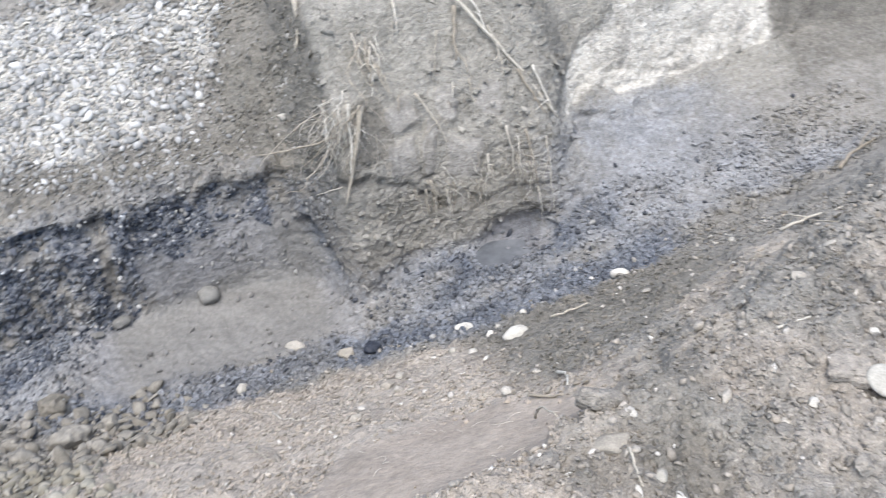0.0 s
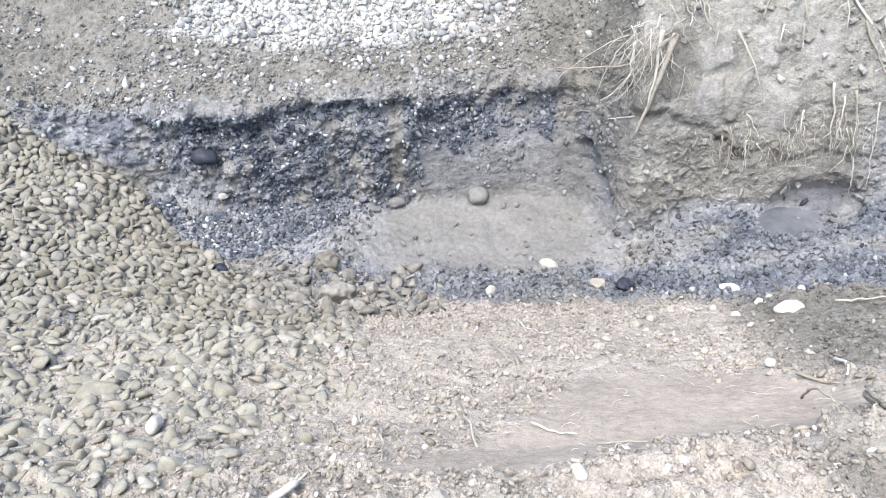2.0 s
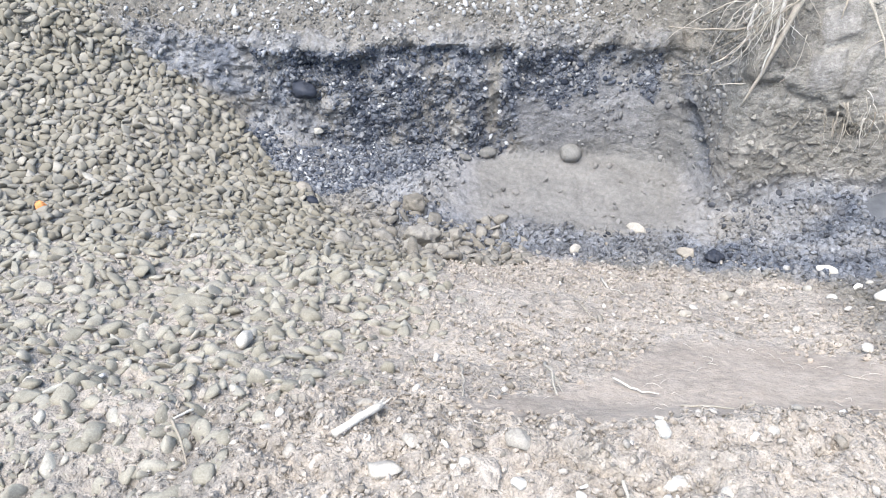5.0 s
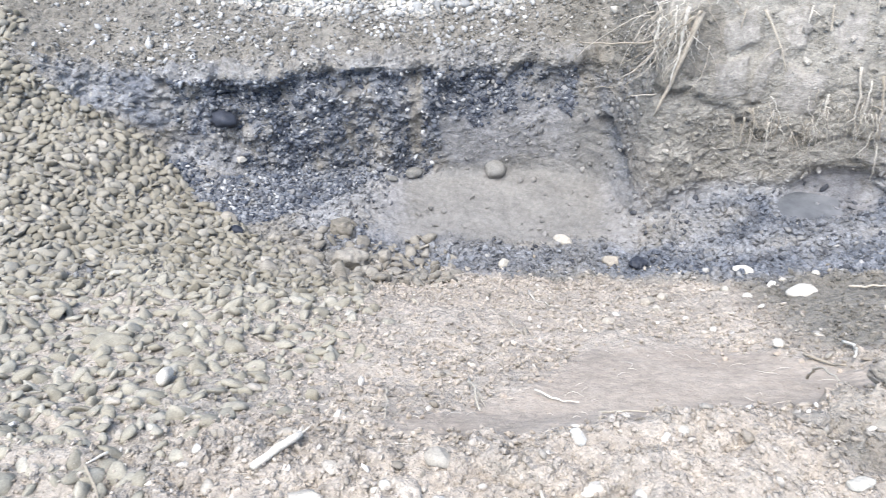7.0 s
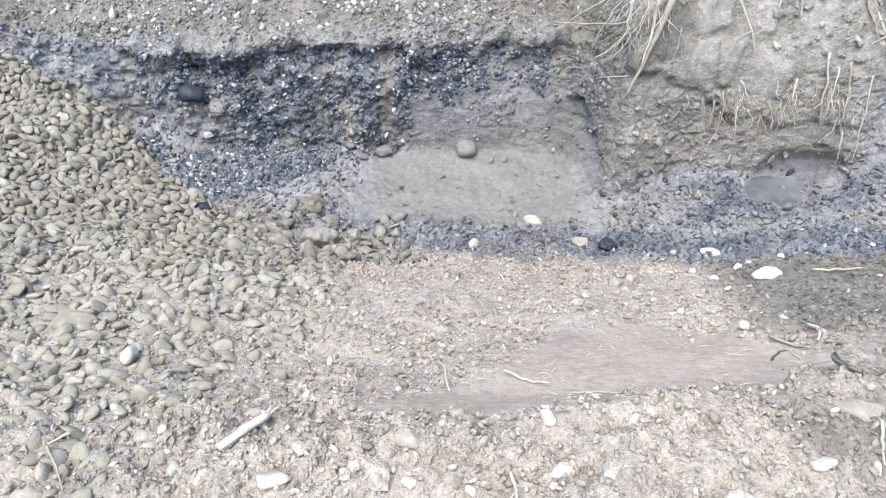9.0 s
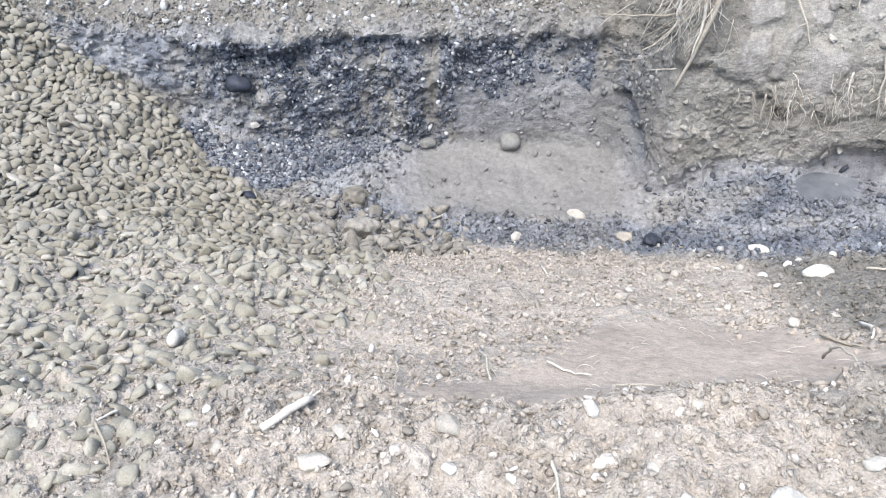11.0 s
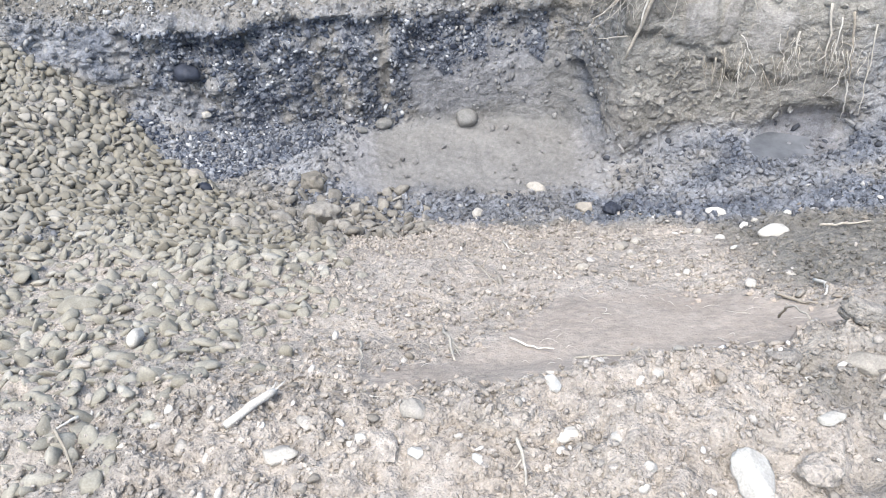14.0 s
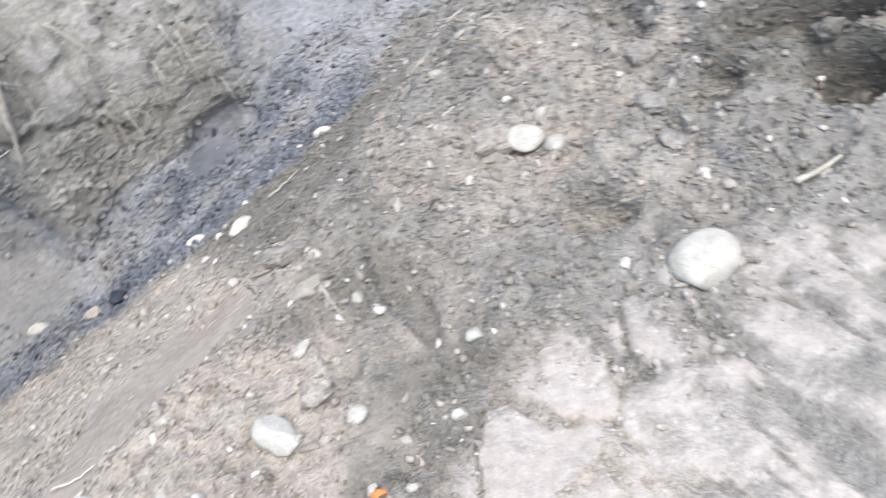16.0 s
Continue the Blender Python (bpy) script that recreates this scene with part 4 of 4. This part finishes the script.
def wiggly(a, b, bend, steps=9):
    a, b = Vector(a), Vector(b)
    side = Vector(rng.normal(size=3)) * bend * (b - a).length * .6
    pts = []
    for i in range(steps):
        t = i / (steps - 1)
        pts.append(a.lerp(b, t) + side * math.sin(math.pi * t) * .5 + Vector(rng.normal(size=3)) * bend * (b - a).length * .10 * min(1, 4 * t * (1 - t) + .2))
    return pts


def root(name, a, b, thick, bend=.12, parent=None, thin=.35, twigs=0):
    bm = bmesh.new()
    pts = wiggly(a, b, bend)
    tube(bm, pts, [thick * (1 - (1 - thin) * i / 8) for i in range(9)])
    for _ in range(twigs):
        k = int(rng.integers(2, 7))
        d = Vector(rng.normal(size=3)) * (Vector(b) - Vector(a)).length * .22
        side = wiggly(pts[k], pts[k] + d + Vector((0, 0, -.02)), .2, 5)
        tube(bm, side, [thick * .5 * (1 - .15 * i) for i in range(5)], 5)
    return part(name, bm, ROOT, parent)


tuft = tagged(new("root_tuft"), "tuft of pale hanging roots torn out of the bank", "roots")
root("main_root", (.80, 3.46, -.18), (.645, 3.36, -.67), .017, .06, tuft, .3)
root("main_root", (.74, 3.46, -.16), (.70, 3.38, -.52), .011, .08, tuft, .3)
root("long_root", (.66, 3.50, -.34), (.27, 3.52, -.37), .006, .06, tuft, .5)
root("long_root", (.69, 3.42, -.58), (.52, 3.46, -.62), .004, .06, tuft, .5)
for i in range(64):
    s = Vector((.70 + rng.normal() * .07, 3.46 + rng.normal() * .03, -.20 + rng.normal() * .07))
    root("rootlet", s, s + Vector((rng.normal() * .12 - .06, -.03 + rng.normal() * .05, -.10 - .22 * rng.random())), .0015 + .0026 * rng.random() ** 2, .26, tuft)


def on_wall(x, y, z, out=.012):
    p, nrm = nearest(x, y, z)
    return p + Vector((0, -1, .2)).lerp(nrm, .5).normalized() * out


def hanging(a, b, thick, bend=.1, twigs=1, label="thin pale root hanging down the bank face"):
    ob = root("hanging_root", on_wall(*a, .03), on_wall(*b, .045), thick * 1.25, bend, None, .4, twigs)
    return tagged(ob, label, "root", "roots on the bank")


for a, b, th in (((1.10, 3.61, -.23), (1.21, 3.46, -.45), .0055), ((1.40, 3.61, -.20), (1.40, 3.54, -.31), .004), ((1.66, 3.60, -.19), (1.76, 3.47, -.41), .006), ((1.54, 3.45, -.42), (1.57, 3.39, -.77), .0055),
                 ((1.64, 3.44, -.46), (1.68, 3.36, -.75), .005), ((1.68, 3.36, -.75), (1.71, 3.33, -.95), .0035), ((1.07, 3.41, -.67), (1.08, 3.40, -.82), .004), ((1.19, 3.39, -.68), (1.21, 3.37, -.83), .0035),
                 ((1.42, 3.42, -.54), (1.42, 3.39, -.65), .004), ((1.30, 3.60, -.21), (1.29, 3.56, -.27), .004), ((1.01, 3.61, -.23), (.99, 3.56, -.31), .004), ((1.40, 3.83, .11), (1.34, 3.67, -.13), .009),
                 ((.64, 4.09, .17), (.60, 4.0, -.06), .011), ((1.09, 3.88, .17), (1.08, 3.79, .03), .006), ((1.59, 3.45, -.50), (1.60, 3.39, -.74), .003), ((1.74, 3.6, -.18), (1.80, 3.5, -.45), .006),
                 ((1.12, 3.43, -.64), (1.12, 3.39, -.81), .003), ((1.24, 3.43, -.66), (1.24, 3.39, -.80), .003), ((1.75, 3.42, -.5), (1.76, 3.3, -.9), .003), ((1.28, 3.78, .02), (1.22, 3.64, -.18), .004),
                 ((.92, 3.72, .0), (.97, 3.6, -.22), .0035), ((1.55, 3.74, .02), (1.57, 3.58, -.24), .0045), ((1.48, 3.85, .14), (1.52, 3.74, -.02), .004)):
    hanging(a, b, th)
for cx, cz in ((1.12, -.67), (1.45, -.60), (1.62, -.62), (1.28, -.70)):
    fringe = tagged(new("root_fringe"), "fringe of fine rootlets hanging under the bank's ledge", "roots", "root fringes")
    for i in range(20):
        x, z = cx + rng.normal() * .08, cz + rng.normal() * .04
        root("rootlet", on_wall(x, 3.46, z, .03), on_wall(x + rng.normal() * .025, 3.40, z - .07 - .14 * rng.random(), .05), .0012 + .0014 * rng.random() ** 2, .30, fringe)
tagged(root("leaning_root", on_wall(1.40, 3.85, .15, .05), on_wall(1.80, 3.50, -.43, .05), .010, .04, None, .5), "long pale root leaning down across the bank", "root", "roots on the bank")
for i in range(16):
    s = Vector((.80 + .16 * rng.random(), 3.75 + rng.normal() * .04, .10 - .2 * rng.random()))
    hanging(tuple(s), (s.x + rng.normal() * .12, s.y - .12, s.z - .08 - .1 * rng.random()), .0025 + .002 * rng.random(), .2, 0, "thin rootlet in the crumbling bank")


def lying(name, pts, thick, label, bend=.10, twigs=0):
    a, b = nearest(*pts[0])[0], nearest(*pts[1])[0]
    ob = root(name, a + Vector((0, 0, thick + .012)), b + Vector((0, 0, thick + .012)), thick * 1.35, bend, None, .5, twigs)
    return tagged(ob, label, "root", "loose roots")


for a, b, th, tw in (((1.05, 1.70), (1.00, 1.53), .0045, 2), ((.90, 1.60), (.97, 1.50), .004, 1), ((.85, 1.43), (.82, 1.22), .003, 0), ((-.03, 1.37), (.02, 1.17), .0035, 2), ((-.41, 1.37), (-.29, 1.19), .0025, 2),
                     ((-.25, 1.31), (-.19, 1.07), .0025, 1), ((-.78, .90), (-.80, .85), .003, 0), ((-.80, .85), (-.71, .75), .003, 0), ((.15, 1.30), (.26, 1.25), .0025, 0), ((.17, .84), (.19, .74), .003, 2),
                     ((.10, 2.38), (.20, 2.14), .003, 0), ((.01, 1.99), (.10, 1.80), .003, 1), ((.89, 1.01), (.88, .93), .003, 0), ((1.30, 2.30), (1.45, 2.26), .004, 0), ((1.45, 1.25), (1.55, 1.24), .003, 0),
                     ((2.05, 1.95), (2.25, 1.88), .005, 1), ((3.05, 2.70), (3.5, 2.95), .008, 1), ((2.0, 1.66), (2.1, 1.75), .004, 1), ((1.80, .36), (1.92, .33), .006, 0), ((.30, 1.16), (.40, 1.12), .0025, 0)):
    lying("loose_root", (a, b), th, "thin pale broken root lying on the soil", .12, tw)

fibres = bmesh.new()
fibre_mask = np.clip(band(3.0, 6.0, V, .2) * band(-.9, 1.25, X, .15) * (.35 + .9 * ZONE["scraped"] + .5 * blot), 0, 2)
for k in scatter(170, fibre_mask, .01, .02, 1, 0)[0]:
    at, nrm = Vector(FLAT[k]), Vector(FLAT_N[k])
    along = Vector(rng.normal(size=3)).cross(nrm).normalized()
    across, reach = nrm.cross(along), .008 + .028 * float(rng.random()) ** 2
    bow = reach * .45 * float(rng.normal())
    tube(fibres, [at + nrm * (.003 + .004 * (1 - u * u)) + along * reach * u + across * bow * (1 - u * u) for u in (-1, -.5, 0, .5, 1)], [.0004, .0008, .0009, .0007, .0004], 4)
tagged(part("root_fibres", fibres, WOOD), "short pale root fibres strewn on the slope", "roots", kind="stuff")

stick = tagged(new("broken_stick"), "splintered pale stick lying on the slope edge", "stick")
bm = bmesh.new()
a, b = nearest(-.41, .84)[0] + Vector((0, 0, .030)), nearest(-.335, .95)[0] + Vector((0, 0, .034))
tube(bm, wiggly(a, b, .07, 7), [.0082, .0090, .0084, .0096, .0088, .0092, .0075], 7)
part("shaft", bm, WOOD, stick)
for k in range(4):
    bm = bmesh.new()
    tube(bm, wiggly(b - (b - a) * .12, b + Vector((.012 + rng.normal() * .007, .014 + rng.normal() * .006, .002 + .004 * rng.random())), .12, 5), [.0032, .003, .0026, .002, .001], 5)
    part("splinter", bm, WOOD, stick)

# ---- a puddle in the trench ----
bm = bmesh.new()
basin = FLAT[(np.abs(FLAT[:, 0] - 1.51) < .5) & (np.abs(FLAT[:, 1] - 3.23) < .4) & (np.abs(V.reshape(-1) - 7.1) < 1.1)]


def basin_height(x, y):
    return float(basin[((basin[:, 0] - x) ** 2 + (basin[:, 1] - y) ** 2).argmin(), 2])


level = float(np.median([basin_height(1.51 + .24 * math.cos(a), 3.23 + .11 * math.sin(a)) for a in np.linspace(0, 6.2, 40)])) - .004
ring = []
for k in range(56):
    a = 2 * math.pi * k / 56
    r = .25
    while r < 1.45 and basin_height(1.51 + .24 * r * math.cos(a), 3.23 + .11 * r * math.sin(a)) < level:
        r += .05
    ring.append(bm.verts.new((1.51 + .24 * r * math.cos(a), 3.23 + .11 * r * math.sin(a), level)))
bm.faces.new(ring)
part("puddle", bm, WATER)
tagged(bpy.data.objects["puddle"], "slate-grey puddle of still muddy water in the trench", "puddle", kind="structure")

# ---- stones set in the wall and lumps at the trench edge, one by one ----
def set_pieces(name, places, shape_list, parent, sink, tilt):
    pick, at, size = places
    turns = frames_for(FLAT_N[pick], tilt)
    for i in range(len(pick)):
        s = float(size[i])
        piece(name, shape_list[i % len(shape_list)], Vector(at[i] + FLAT_N[pick[i]] * s * (.3 - sink)), turns[i], (s, s * (.9 + .2 * rng.random()), s), parent)


DARK_ONE = stone_material("stained_stone", ((0, (.026, .031, .044)), (.4, (.075, .083, .102)), (.8, (.15, .157, .175)), (1, (.28, .285, .29))), True, rough=.65)
set_pieces("stone", WALL_STONES, stone_meshes("stone", COBBLE_SHAPES, DARK_ONE), ground, .32, .6)
lumps = tagged(new("mud_lump_pile"), "pile of rounded muddy brown lumps at the trench edge", "soil clods")
set_pieces("lump", LUMP_PLACES, stone_meshes("lump", RUBBLE, MUD_ONE), lumps, .20, .5)
CREAM_ONE = stone_material("cream_pebble", ((0, (.26, .238, .205)), (.6, (.34, .315, .275)), (1, (.50, .475, .43))), True)
set_pieces("pebble", PEBBLE_PLACES, stone_meshes("pebble", COBBLE_SHAPES, CREAM_ONE), ground, .22, .5)
